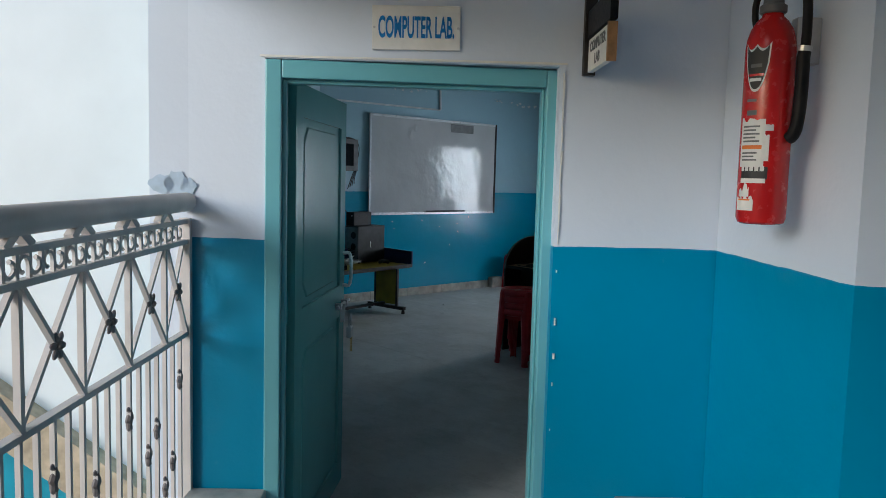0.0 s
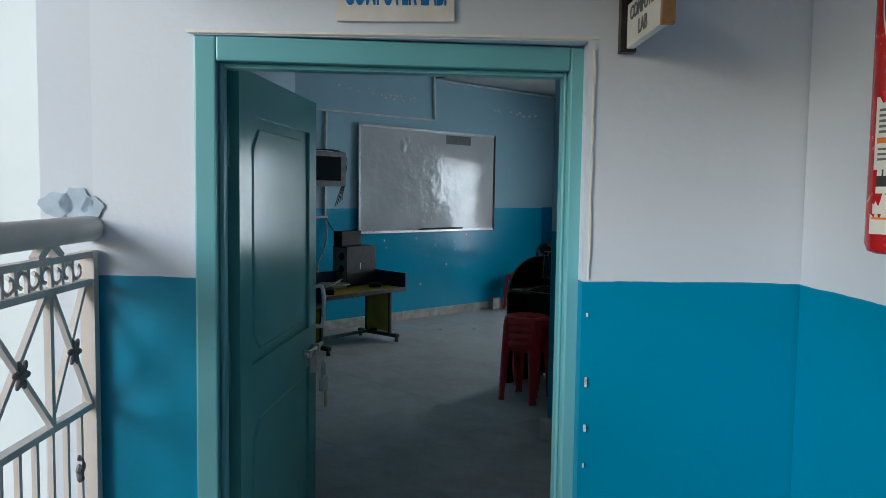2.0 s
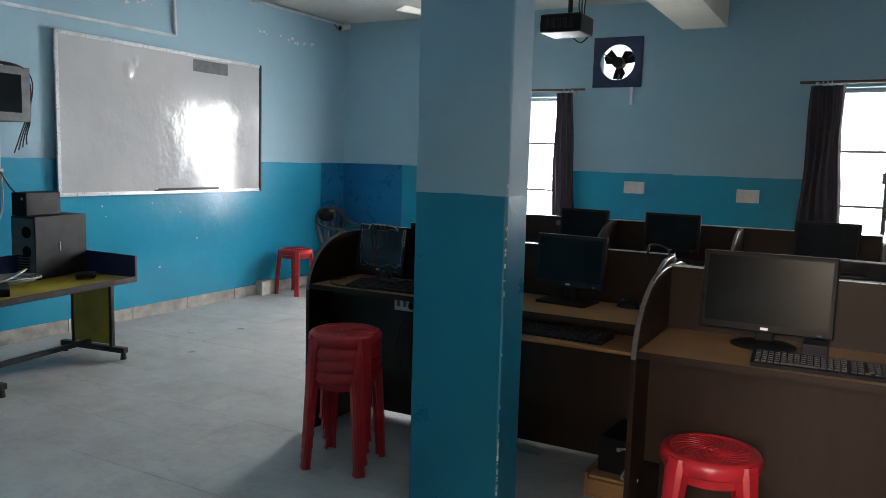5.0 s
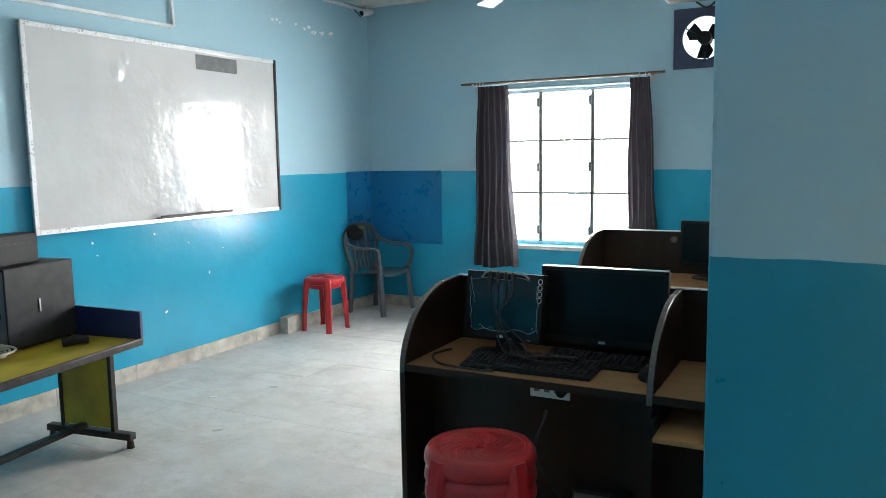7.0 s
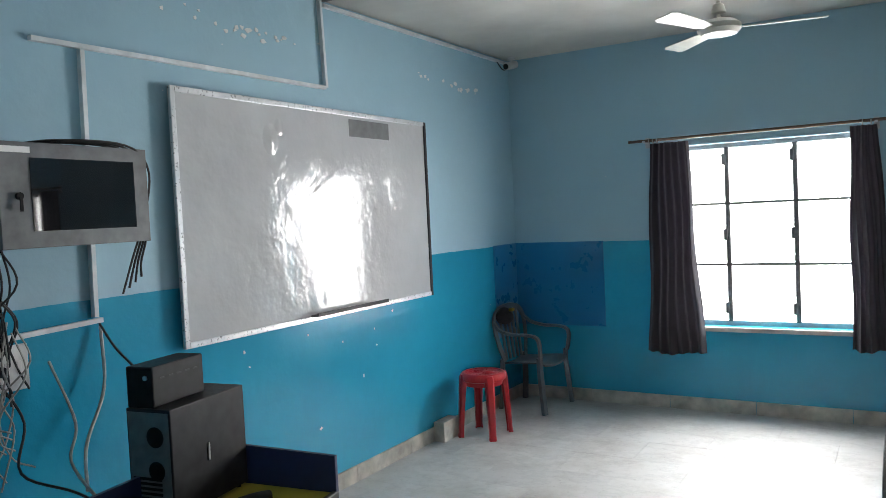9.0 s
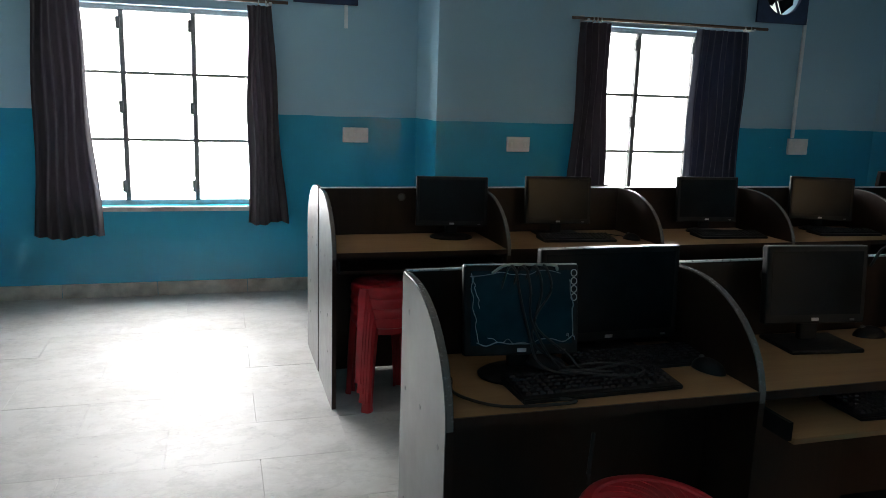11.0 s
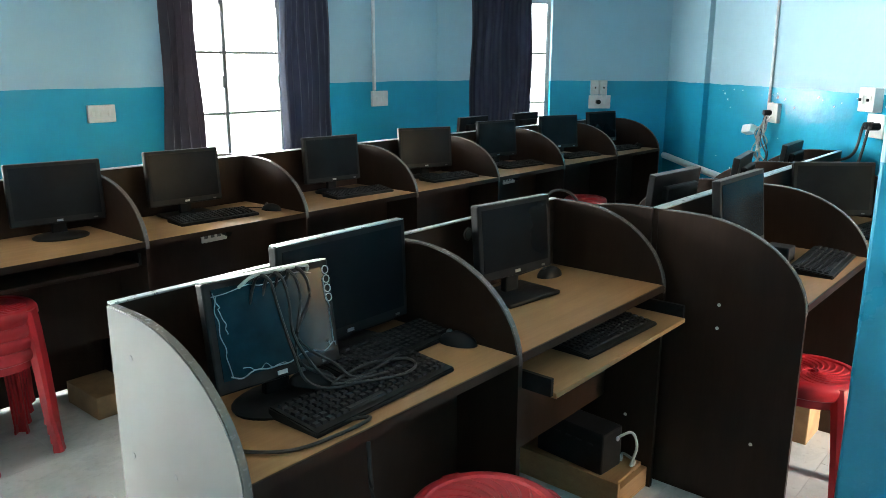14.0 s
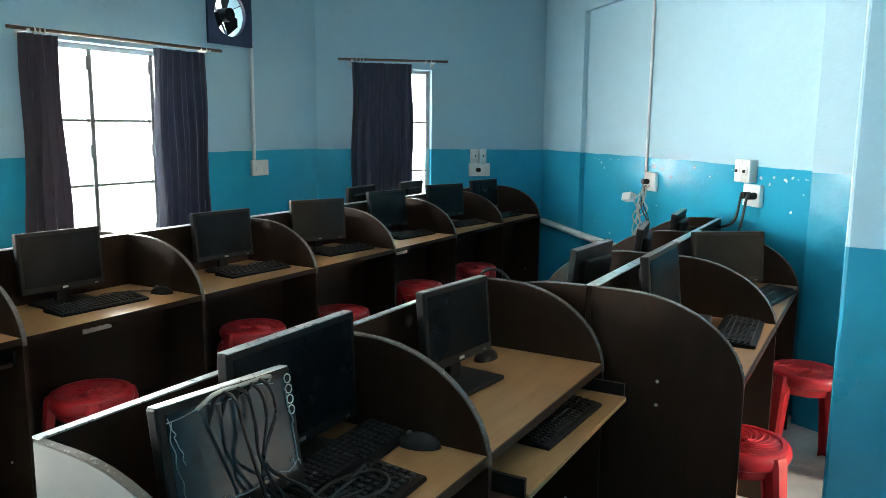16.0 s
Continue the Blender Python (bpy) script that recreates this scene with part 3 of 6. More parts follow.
make_window("window_3", W3M, 0.72, 1.37, (0.36,), (0.46, 0.9), "narrow steel window mostly behind a curtain")

window_light("window_light", (-4.525, WY + 0.87, 1.15), (-4.525, WY - 0.862, 0.15), 2.3, 2.2, LAMP)
window_light("window_light", (-0.965, WY2 + 0.87, 1.15), (-0.965, WY2 - 0.862, 0.15), 2.3, 2.2, LAMP * 0.52)
c = NE + 1.5 * VF + 0.87 * UF
window_light("window_light", (c.x, c.y, 1.15), tuple(c - 1.732 * UF + Vector((0, 0, 0.15))), 1.5, 2.2, LAMP * 0.16)


def curtain(name, m, top, bottom, drop, folds, mat, label, seed):
    """A hanging curtain with folds: top and bottom are (from, to) along the rod, drop its length."""
    rnd = random.Random(seed)
    ph, amp = [rnd.uniform(0, 6) for _ in range(4)], [rnd.uniform(0.6, 1.2) for _ in range(4)]
    bm, nx, nz, grid = B(), folds * 10, 14, []
    for side in (0, 1):
        rows = []
        for j in range(nz + 1):
            t = j / nz
            a = top[0] + (bottom[0] - top[0]) * t ** 1.3
            b = top[1] + (bottom[1] - top[1]) * t ** 1.3
            row = []
            for i in range(nx + 1):
                s = i / nx
                wv = math.sin(2 * math.pi * folds * s + ph[0] + 0.5 * math.sin(3 * t + ph[1])) * 0.024 * amp[0] * (0.7 + 0.5 * t)
                wv += math.sin(2 * math.pi * folds * 0.37 * s + ph[2] + t) * 0.012
                x = a + (b - a) * s + 0.008 * math.sin(9 * t + 5 * s + ph[3])
                row.append(bm.verts.new((x, wv + 0.003 * side, -drop * t - 0.012 * math.sin(7 * s + ph[1]) * t)))
            rows.append(row)
        grid.append(rows)
    for rows in grid:
        for u, v in zip(rows, rows[1:]):
            for i in range(nx):
                bm.faces.new((u[i], u[i + 1], v[i + 1], v[i]))
    for j in (0, nz):
        for i in range(nx):
            bm.faces.new((grid[0][j][i], grid[0][j][i + 1], grid[1][j][i + 1], grid[1][j][i]))
    cur = part(name, bm, mat, None, "", True)
    cur.matrix_basis = m
    return tagged(cur, label, "curtain", "curtains")


def curtain_rod(m, w, label):
    r = thing("curtain_rod", m, label, "curtain rod", "curtain rods")
    bm = B()
    rod(bm, (0, 0, 0), (w, 0, 0.004), 0.011, 12)
    part("pole", bm, M_ROD, r, "", True)
    for x in (0.12, w - 0.12):
        bm = B()
        bx(bm, x - 0.01, -0.012, -0.014, x + 0.01, 0.1, 0.0)
        bx(bm, x - 0.016, 0.094, -0.05, x + 0.016, 0.1, 0.03)
        part("bracket", bm, M_SILVER, r)
    for k in range(5):
        bm = B()
        x = 0.16 + k * 0.03 if k < 3 else w - 0.2 + 0.05 * (k - 3)
        lathe(bm, [(0.016, -0.004), (0.02, 0), (0.016, 0.004), (0.012, 0)], 12)
        o = part("ring", bm, M_WIREW, r)
        o.matrix_basis = pose(x, 0, -0.004, 0, 90, 0)
    return r


curtain_rod(pose(-5.44, WY - 0.1, 2.075), 1.79, "thin brown curtain rod above the window")
curtain("curtain", pose(0, WY - 0.1, 2.05), (-5.28, -4.99), (-5.34, -4.91), 1.6, 6, M_CURT, "dark purple-grey curtain gathered at the window", 1)
curtain("curtain", pose(0, WY - 0.1, 2.05), (-3.93, -3.76), (-3.94, -3.66), 1.52, 4, M_CURT, "narrow dark purple-grey curtain at the window", 2)
curtain_rod(pose(-1.76, WY2 - 0.1, 2.04), 1.6, "thin brown curtain rod above the bright window")
curtain("curtain", pose(0, WY2 - 0.1, 2.015), (-1.68, -1.45), (-1.73, -1.40), 1.45, 5, M_CURT, "dark grey curtain pulled aside", 3)
curtain("curtain", pose(0, WY2 - 0.1, 2.015), (-0.76, -0.30), (-0.78, -0.29), 1.45, 8, M_CURTB, "dark blue-grey curtain half drawn", 4)
R3 = Matrix.Translation((w3 - 0.1 * UF)) @ pose(0, 0, 0, 0, 0, -46)
curtain_rod(R3 @ pose(-0.14, 0, 2.085), 0.98, "thin brown curtain rod on the slanting wall")
curtain("curtain", R3 @ pose(0, 0, 2.06), (-0.02, 0.52), (-0.04, 0.53), 1.35, 7, M_CURTB, "dark navy curtain drawn over the window", 5)

# ---- exhaust fans ----
def exhaust_fan(m, s, turn):
    """Fan in a square hole: local x along the wall, y outward, origin at the hole's middle."""
    f = thing("exhaust_fan", m, "dark blue square exhaust fan against the daylight", "exhaust fan", "exhaust fans")
    bm = B()
    n, r, h = 40, s * 0.40, s / 2 + 0.025
    def edge(a):
        c, q = math.cos(a), math.sin(a)
        k = h / max(abs(c), abs(q))
        return c * k, q * k
    rings = []
    for y, inner in ((-0.02, True), (-0.02, False), (0.012, False), (0.012, True)):
        rings.append([bm.verts.new((r * math.cos(2 * math.pi * i / n), y, r * math.sin(2 * math.pi * i / n)) if inner else (edge(2 * math.pi * i / n + 1e-4)[0], y, edge(2 * math.pi * i / n + 1e-4)[1])) for i in range(n)])
    for a, b in zip(rings, rings[1:] + rings[:1]):
        for i in range(n):
            bm.faces.new((a[i], a[(i + 1) % n], b[(i + 1) % n], b[i]))
    part("housing", bm, M_FANBLUE, f)
    bm = B()
    rod(bm, (0, -0.015, 0), (0, 0.09, 0), 0.052, 20)
    part("motor", bm, M_BLACK, f, "", True)
    for k in range(3):
        bm = B()
        slab(bm, [(0.03, -0.03), (0.09, -0.055), (r * 0.88, -0.075), (r * 0.93, 0.03), (r * 0.6, 0.07), (0.04, 0.035)], 0.004, "y", 0)
        o = part("blade", bm, M_BLACK, f)
        o.matrix_basis = pose(0, 0.05, 0, 0, turn + 120 * k, 0) @ pose(0, 0, 0, 22, 0, 0)
    for a in (30, 150, 270):
        bm = B()
        ca, sa = math.cos(radians(a)), math.sin(radians(a))
        bar(bm, (0.04 * ca, 0.085, 0.04 * sa), (r * 1.02 * ca, 0.02, r * 1.02 * sa), 0.018, 0.006)
        part("strut", bm, M_FANBLUE, f)
    return f


exhaust_fan(pose((F1[0] + F1[1]) / 2, WY, 2.33), 0.41, 90)
exhaust_fan(pose((F2[0] + F2[1]) / 2, WY2, 2.33), 0.40, 40)

# ---- desks ----
TOP_Z, PART_Z, TH = 0.75, 0.99, 0.018


def cheek_outline(front, back):
    """Side panel: straight front up to the desk, then a quarter curve back to the top."""
    h, d = PART_Z, back - front
    pts = [(back, 0.0), (front, 0.0), (front, TOP_Z - 0.03)]
    n = 12
    for i in range(n + 1):
        a = math.pi / 2 * i / n
        pts.append((front + d * 0.80 * (1 - math.cos(a)), TOP_Z - 0.03 + (h - TOP_Z + 0.03) * math.sin(a)))
    pts.append((back, h))
    return pts


def cheek(parent, x, front, back, mat=None, name="side_panel", label=""):
    out = cheek_outline(front, back)
    bm = B()
    slab(bm, out, TH, "x", x - TH / 2)
    p = part(name, bm, M_WENGE, parent, label)
    if mat:
        bm = B()
        slab(bm, cheek_outline(front, back), 0.002, "x", x - TH / 2 - 0.0021)
        part("facing", bm, mat, p, "pale grey laminate facing")
    bm = B()
    line, mid, rings = out[2:], ((front + back) / 2, 0.4), []
    for i, q in enumerate(line):
        u, v = line[max(i - 1, 0)], line[min(i + 1, len(line) - 1)]
        n = Vector((v[1] - u[1], u[0] - v[0])).normalized()
        n = n if n.dot(Vector((q[0] - mid[0], q[1] - mid[1]))) > 0 else -n
        rings.append([bm.verts.new((x + w * (TH / 2 + 0.0008), q[0] + n.x * h, q[1] + n.y * h)) for w, h in ((-1, -0.002), (-0.8, 0.0018), (0.8, 0.0018), (1, -0.002))])
    for u, v in zip(rings, rings[1:]):
        for i in range(4):
            bm.faces.new((u[i], u[(i + 1) % 4], v[(i + 1) % 4], v[i]))
    bm.faces.new(rings[0])
    bm.faces.new(rings[-1][::-1])
    part("edge_band", bm, M_EDGE, p, "pale edge band", True)
    for z in (0.25, 0.62, 0.70):
        bm = B()
        yy = front + (back - front) * (0.25 + 0.3 * (z > 0.6))
        rod(bm, (x - TH / 2 - 0.002, yy, z), (x + TH / 2 + 0.002, yy, z), 0.006, 10)
        part("screw_cap", bm, M_WHITE, p)
    return p


def desk_bay(x0, x1, front, back, label, left=True, right=False, tray=None, left_mat=None, tray_mat=None, group="desk bays", socket=False, hole=None, knee=0.20):
    """One bay of a desk row; front and back are y of the sitter's edge and of the backing."""
    s = 1 if back > front else -1
    d = thing("computer_desk", pose(0, 0, 0), label, "desk", group)
    bm = B()
    bx(bm, x0 + TH / 2, front + 0.004 * s, TOP_Z - 0.022, x1 - TH / 2, back - TH / 2 * s, TOP_Z, 0.003)
    part("desktop", bm, M_TOP, d, "beech laminate desktop")
    bm = B()
    bx(bm, x0 + TH / 2, front - 0.001 * s, TOP_Z - 0.023, x1 - TH / 2, front + 0.004 * s, TOP_Z + 0.0005)
    part("front_lipping", bm, M_WENGE, d)
    bm = B()
    bx(bm, x0, back - TH / 2 * s, 0.02, x1, back + TH / 2 * s, PART_Z)
    part("back_panel", bm, M_WENGE, d)
    bm = B()
    bx(bm, x0, back - (TH / 2 + 0.001) * s, PART_Z, x1, back + (TH / 2 + 0.001) * s, PART_Z + 0.004)
    part("edge_band", bm, M_ALU, d, "pale top edge band")
    bm = B()
    bx(bm, x0 + TH / 2, front + knee * s, 0.30, x1 - TH / 2, front + (knee + 0.016) * s, TOP_Z - 0.022)
    part("modesty_panel", bm, M_WENGE, d)
    if left:
        cheek(d, x0, front, back - TH / 2 * s, left_mat)
        if left_mat:
            deep = abs(back - front)
            for f, z in ((0.12, 0.66), (0.5, 0.69), (0.86, 0.68), (0.3, 0.42), (0.3, 0.24), (0.8, 0.9), (0.84, 0.36)):
                bm = B()
                yy = front + f * deep * s
                rod(bm, (x0 - TH / 2 - 0.0005, yy, z), (x0 - TH / 2 - 0.003, yy, z), 0.007, 10)
                part("screw_cap", bm, M_MID, d, "grey screw cap")
    if right:
        cheek(d, x1, front, back - TH / 2 * s)
    if hole is not None:
        bm = B()
        yy = back - (TH / 2 + 0.0005) * s
        rod(bm, (hole, yy, 0.945), (hole, yy - 0.004 * s, 0.945), 0.021, 16)
        g = part("cable_grommet", bm, M_EDGE, d, "round cable grommet")
        bm = B()
        rod(bm, (hole, yy - 0.003 * s, 0.945), (hole, yy - 0.005 * s, 0.945), 0.014, 16)
        part("grommet_cap", bm, M_GREYLAM, g)
    if tray is not None:
        bm = B()
        bx(bm, x0 + 0.03, front - tray * s, 0.645, x1 - 0.03, front + (0.36 - tray) * s, 0.66, 0.002)
        part("keyboard_tray", bm, tray_mat or M_TOP, d, "keyboard tray darkened for the shade under the desk" if tray_mat else "pulled-out beech keyboard tray")
        for x in (x0 + 0.018, x1 - 0.03):
            bm = B()
            bx(bm, x, front - tray * s * 0.9, 0.652, x + 0.012, front + 0.35 * s, 0.70)
            part("runner", bm, M_BLACK, d)
    if socket:
        bm = B()
        xm = x0 + (x1 - x0) * 0.55
        bx(bm, xm - 0.07, front + (knee - 0.007) * s, 0.635, xm + 0.07, front + knee * s, 0.715, 0.004)
        sp = part("socket_plate", bm, M_WHITE, d, "dusty white socket plate")
        for k in range(3):
            bm = B()
            bx(bm, xm - 0.055 + 0.035 * k, front + (knee - 0.0075) * s, 0.655, xm - 0.035 + 0.035 * k, front + (knee - 0.0065) * s, 0.695)
            part("switch", bm, M_MID, sp)
        bm = B()
        rod(bm, (xm + 0.052, front + (knee - 0.05) * s, 0.672), (xm + 0.052, front + (knee - 0.005) * s, 0.675), 0.017, 10)
        part("plug", bm, M_BLACK, sp)
    return d


AX = (-3.65, -2.825, -1.985)
AF, AB = 6.53, 6.975
desk_bay(AX[0], AX[1], AF, AB, "dark brown computer desk with beech top and grey end panel", left_mat=M_GREYLAM, socket=True, group="middle desk row")
desk_bay(AX[1], AX[2], AF, AB, "dark brown computer desk with its keyboard tray pulled out", right=True, tray=0.09, group="middle desk row", hole=-2.50)
CB = 6.60
CX = (-1.92, -1.12, -0.24)
for i, (a, b) in enumerate(zip(CX, CX[1:])):
    desk_bay(a, b, 6.10, CB - 0.01, "dark brown computer desk with a curved end panel", right=i == 1, group="double desk row")
DX = (-1.92, -1.12, -0.32, 0.42)
for i, (a, b) in enumerate(zip(DX, DX[1:])):
    desk_bay(a, b, 7.10, CB + 0.01, "dark brown computer desk facing the window side", right=i == 2, group="double desk row")
NX = (-3.64, -2.793, -1.95, -1.145, -0.365, 0.43, 1.22, 1.97)
NF, NB = 8.41, 8.92
for i, (a, b) in enumerate(zip(NX, NX[1:])):
    lab = "dark brown computer desk with beech top below the windows"
    if i == 0:
        lab = "dark brown end desk with a pale end panel and keyboard tray"
    # The end desk's tray gets dark laminate in place of the shade on it.
    desk_bay(a, b, NF, NB - 0.01, lab, right=i == 6, tray=-0.03 if i == 0 else None, tray_mat=M_WENGE, left_mat=M_GREYLAM if i == 0 else None, group="window desk row", knee=0.24, socket=i in (1, 4), hole=a + 0.42 if i in (0, 3, 5) else None)
for i, (a, b) in enumerate(zip(NX[:6], NX[1:6])):
    desk_bay(a, b, 9.43, NB + 0.01, "dark brown computer desk facing the windows", right=i == 4, left_mat=M_GREYLAM if i == 0 else None, group="window desk row")


# ---- computers ----
def monitor(m, w=0.42, h=0.30, label="black flat monitor on the desk", tilt=6, screen=None, stand="oval", lift=0.075, silver=False):
    """Flat monitor facing local -y, base on z 0."""
    mo = thing("monitor", m, label, "monitor", "monitors")
    bm = B()
    if stand == "oval":
        lathe(bm, [(0.11, 0.0), (0.112, 0.006), (0.10, 0.013), (0.03, 0.02)], 24)
        bmesh.ops.scale(bm, vec=(1.0, 0.78, 1), verts=bm.verts[:])
    else:
        bx(bm, -0.12, -0.09, 0, 0.12, 0.08, 0.014, 0.005)
    part("base", bm, M_BLACK, mo, "", True)
    bm = B()
    bx(bm, -0.03, 0.01, 0.012, 0.03, 0.035, lift + 0.1, 0.006)
    part("neck", bm, M_BLACK, mo)
    T = pose(0, 0.0, lift, -tilt, 0, 0)
    bm = B()
    bx(bm, -w / 2, -0.012, 0, w / 2, 0.018, h, 0.005)
    bx(bm, -w * 0.33, 0.018, h * 0.18, w * 0.33, 0.048, h * 0.82, 0.01)
    body = part("body", bm, M_BLACK, mo)
    body.matrix_basis = T
    bm = B()
    bx(bm, -w / 2 + 0.017, -0.0135, 0.028, w / 2 - 0.017, -0.0115, h - 0.016)
    part("screen", bm, screen or M_SCREEN, body, "dark switched-off screen")
    # Silver or grey top strip: the edge's highlight put into its colour.
    bm = B()
    bx(bm, -w / 2 + 0.004, -0.0105, h - 0.0015, w / 2 - 0.004, 0.0165, h + 0.0012)
    part("top_highlight", bm, M_ALU if silver else M_MID, body)
    bm = B()
    bx(bm, w / 2 - 0.05, -0.0135, 0.008, w / 2 - 0.035, -0.0118, 0.014)
    part("button", bm, M_MID, body)
    bm = B()
    bx(bm, -0.012, -0.0135, 0.009, 0.012, -0.0118, 0.018)
    part("maker_mark", bm, M_SILVER, body)
    return mo


def keyboard(m, w=0.44, d=0.15, label="black keyboard", cat="keyboard"):
    kb = thing("keyboard", m, label, cat, "keyboards")
    bm = B()
    slab(bm, [(-d / 2, 0.0), (d / 2, 0.0), (d / 2, 0.026), (-d / 2, 0.012)], w, "x", -w / 2)
    bmesh.ops.bevel(bm, geom=bm.edges[:], offset=0.003, segments=2, affect="EDGES")
    body = part("body", bm, M_BLACK, kb)
    vs, fs = [], []
    for r in range(6):
        y = -d / 2 + 0.018 + r * (d - 0.03) / 6
        x = -w / 2 + 0.012
        while x < w / 2 - 0.026:
            kw = 0.016 if not (r == 0 and -0.12 < x < 0.0) else 0.11
            z = 0.013 + 0.014 * (y + d / 2) / d
            b = len(vs)
            for dz, k in ((0, 0.0), (0.006, 0.002)):
                vs.extend([(x + k, y + k, z + dz), (x + kw - k, y + k, z + dz), (x + kw - k, y + 0.016 - k, z + dz), (x + k, y + 0.016 - k, z + dz)])
            fs.extend([(b + 4, b + 5, b + 6, b + 7)] + [(b + i, b + (i + 1) % 4, b + 4 + (i + 1) % 4, b + 4 + i) for i in range(4)])
            x += kw + 0.0032
            if abs(x - w * 0.22) < 0.01 or abs(x - w * 0.34) < 0.01:
                x += 0.008
    me = bpy.data.meshes.new("keys")
    me.from_pydata(vs, [], fs)
    me.materials.append(M_DARK)
    keys = new("keys", me)
    keys.parent = body
    tagged(keys, "black key caps", "", "", "stuff")
    return kb


def mouse(m, label="black computer mouse"):
    mo = thing("mouse", m, label, "mouse", "mice")
    bm = B()
    bmesh.ops.create_uvsphere(bm, u_segments=16, v_segments=10, radius=1.0)
    bmesh.ops.scale(bm, vec=(0.031, 0.055, 0.035), verts=bm.verts[:])
    bmesh.ops.bisect_plane(bm, geom=bm.verts[:] + bm.edges[:] + bm.faces[:], plane_co=(0, 0, 0.001), plane_no=(0, 0, 1), clear_inner=True)
    bmesh.ops.contextual_create(bm, geom=[e for e in bm.edges if e.is_boundary])
    part("shell", bm, M_BLACK, mo, "", True)
    bm = B()
    rod(bm, (-0.004, 0.026, 0.0305), (0.004, 0.026, 0.0305), 0.007, 10)
    part("wheel", bm, M_MID, mo)
    return mo


def cable(name, pts, r, mat, label, cat="cable", n=6):
    return mesh_thing(name, tube(B(), pts, r, 6, n), mat, label, cat, "", "", True)


def tower(m, label="black computer tower", w=0.18, d=0.42, h=0.40):
    t = thing("computer_tower", m, label, "computer")
    bm = B()
    bx(bm, -w / 2, -d / 2, 0.01, w / 2, d / 2, h, 0.004)
    body = part("case", bm, M_DARK, t)
    for sx in (-1, 1):
        for sy in (-1, 1):
            bm = B()
            rod(bm, (sx * (w / 2 - 0.02), sy * (d / 2 - 0.04), 0), (sx * (w / 2 - 0.02), sy * (d / 2 - 0.04), 0.012), 0.012, 10)
            part("foot", bm, M_BLACK, t)
    bm = B()
    bx(bm, -w / 2 + 0.008, -d / 2 - 0.002, 0.02, w / 2 - 0.008, -d / 2 + 0.001, h - 0.012)
    rp = part("rear_plate", bm, M_MID, body, "grey metal rear plate with ports")
    for z, r in ((h - 0.10, 0.038), (h * 0.45, 0.036)):
        bm = B()
        for k in range(4):
            lathe(bm, [(r * (k + 1) / 4 - 0.003, -0.001), (r * (k + 1) / 4, -0.001), (r * (k + 1) / 4, 0.001), (r * (k + 1) / 4 - 0.003, 0.001)], 20)
        o = part("fan_grille", bm, M_BLACK, body)
        o.matrix_basis = pose(0.03, -d / 2 - 0.003, z, 90, 0, 0)
    bm = B()
    for k in range(7):
        bx(bm, -w / 2 + 0.02, -d / 2 - 0.004, 0.04 + k * 0.018, w / 2 - 0.05, -d / 2 - 0.001, 0.05 + k * 0.018)
    part("slot_covers", bm, M_BLACK, body)
    bm = B()
    bx(bm, w / 2, -0.02, h * 0.42, w / 2 + 0.004, -0.012, h * 0.58)
    part("panel_latch", bm, M_SILVER, body)
    return t


def ups(m, label="black battery backup unit"):
    u = thing("battery_backup", m, label, "power supply")
    bm = B()
    bx(bm, -0.06, -0.14, 0, 0.06, 0.14, 0.15, 0.006)
    body = part("case", bm, M_BLACK, u)
    for k in range(5):
        bm = B()
        bx(bm, -0.0615, -0.1 + 0.045 * k, 0.10, 0.0615, -0.075 + 0.045 * k, 0.106)
        part("vent", bm, M_DARK, body)
    bm = B()
    rod(bm, (0.03, -0.145, 0.11), (0.03, -0.139, 0.11), 0.009, 12)
    part("button", bm, M_SILVER, body)
    return u


# row of desks in the middle
monitor(pose(-3.39, 6.77, TOP_Z, 0, 0, -6), 0.305, 0.235, "old monitor with torn teal film and cables hung over it", 10, M_TEALSCREEN, lift=0.055, silver=True)
monitor(pose(-3.07, 6.905, TOP_Z, 0, 0, 1), 0.44, 0.27, "wide black monitor standing behind a keyboard", 2, lift=0.035, silver=True)
keyboard(pose(-3.24, 6.655, TOP_Z, 0, 0, 2), label="dusty black keyboard with its cable looped over it")
keyboard(pose(-3.03, 6.80, TOP_Z, 0, 0, 2), 0.40, 0.13, "black keyboard lying in front of the wide monitor")
mouse(pose(-2.868, 6.70, TOP_Z, 0, 0, 15), "black computer mouse beside the partition")
monitor(pose(-2.415, 6.84, TOP_Z, 0, 0, -6), 0.335, 0.235, "black flat monitor on a square foot", 5, stand="square", lift=0.07)
keyboard(pose(-2.34, 6.565, 0.66, 0, 0, -2), 0.40, 0.16, "black keyboard on the pulled-out tray")
mouse(pose(-2.15, 6.88, TOP_Z, 0, 0, 80), "black mouse behind the monitor's foot")
# torn film edges and looped cables on the old monitor
TM = pose(-3.39, 6.77, TOP_Z, 0, 0, -6) @ pose(0, 0, 0.055, -10, 0, 0)
bm = B()
rnd = random.Random(4)
for p, q in (((-0.135, 0.21), (0.10, 0.215)), ((-0.135, 0.21), (-0.118, 0.035)), ((-0.128, 0.205), (-0.112, 0.12)), ((-0.12, 0.03), (0.135, 0.04)), ((-0.09, 0.041), (0.03, 0.034)), ((0.132, 0.2), (0.138, 0.05)), ((0.12, 0.055), (0.142, 0.042))):
    pts = [(p[0] + (q[0] - p[0]) * i / 9 + rnd.uniform(-0.004, 0.004), -0.0152, p[1] + (q[1] - p[1]) * i / 9 + rnd.uniform(-0.006, 0.006)) for i in range(10)]
    tube(bm, pts, rnd.uniform(0.0007, 0.0018), 5, 3)
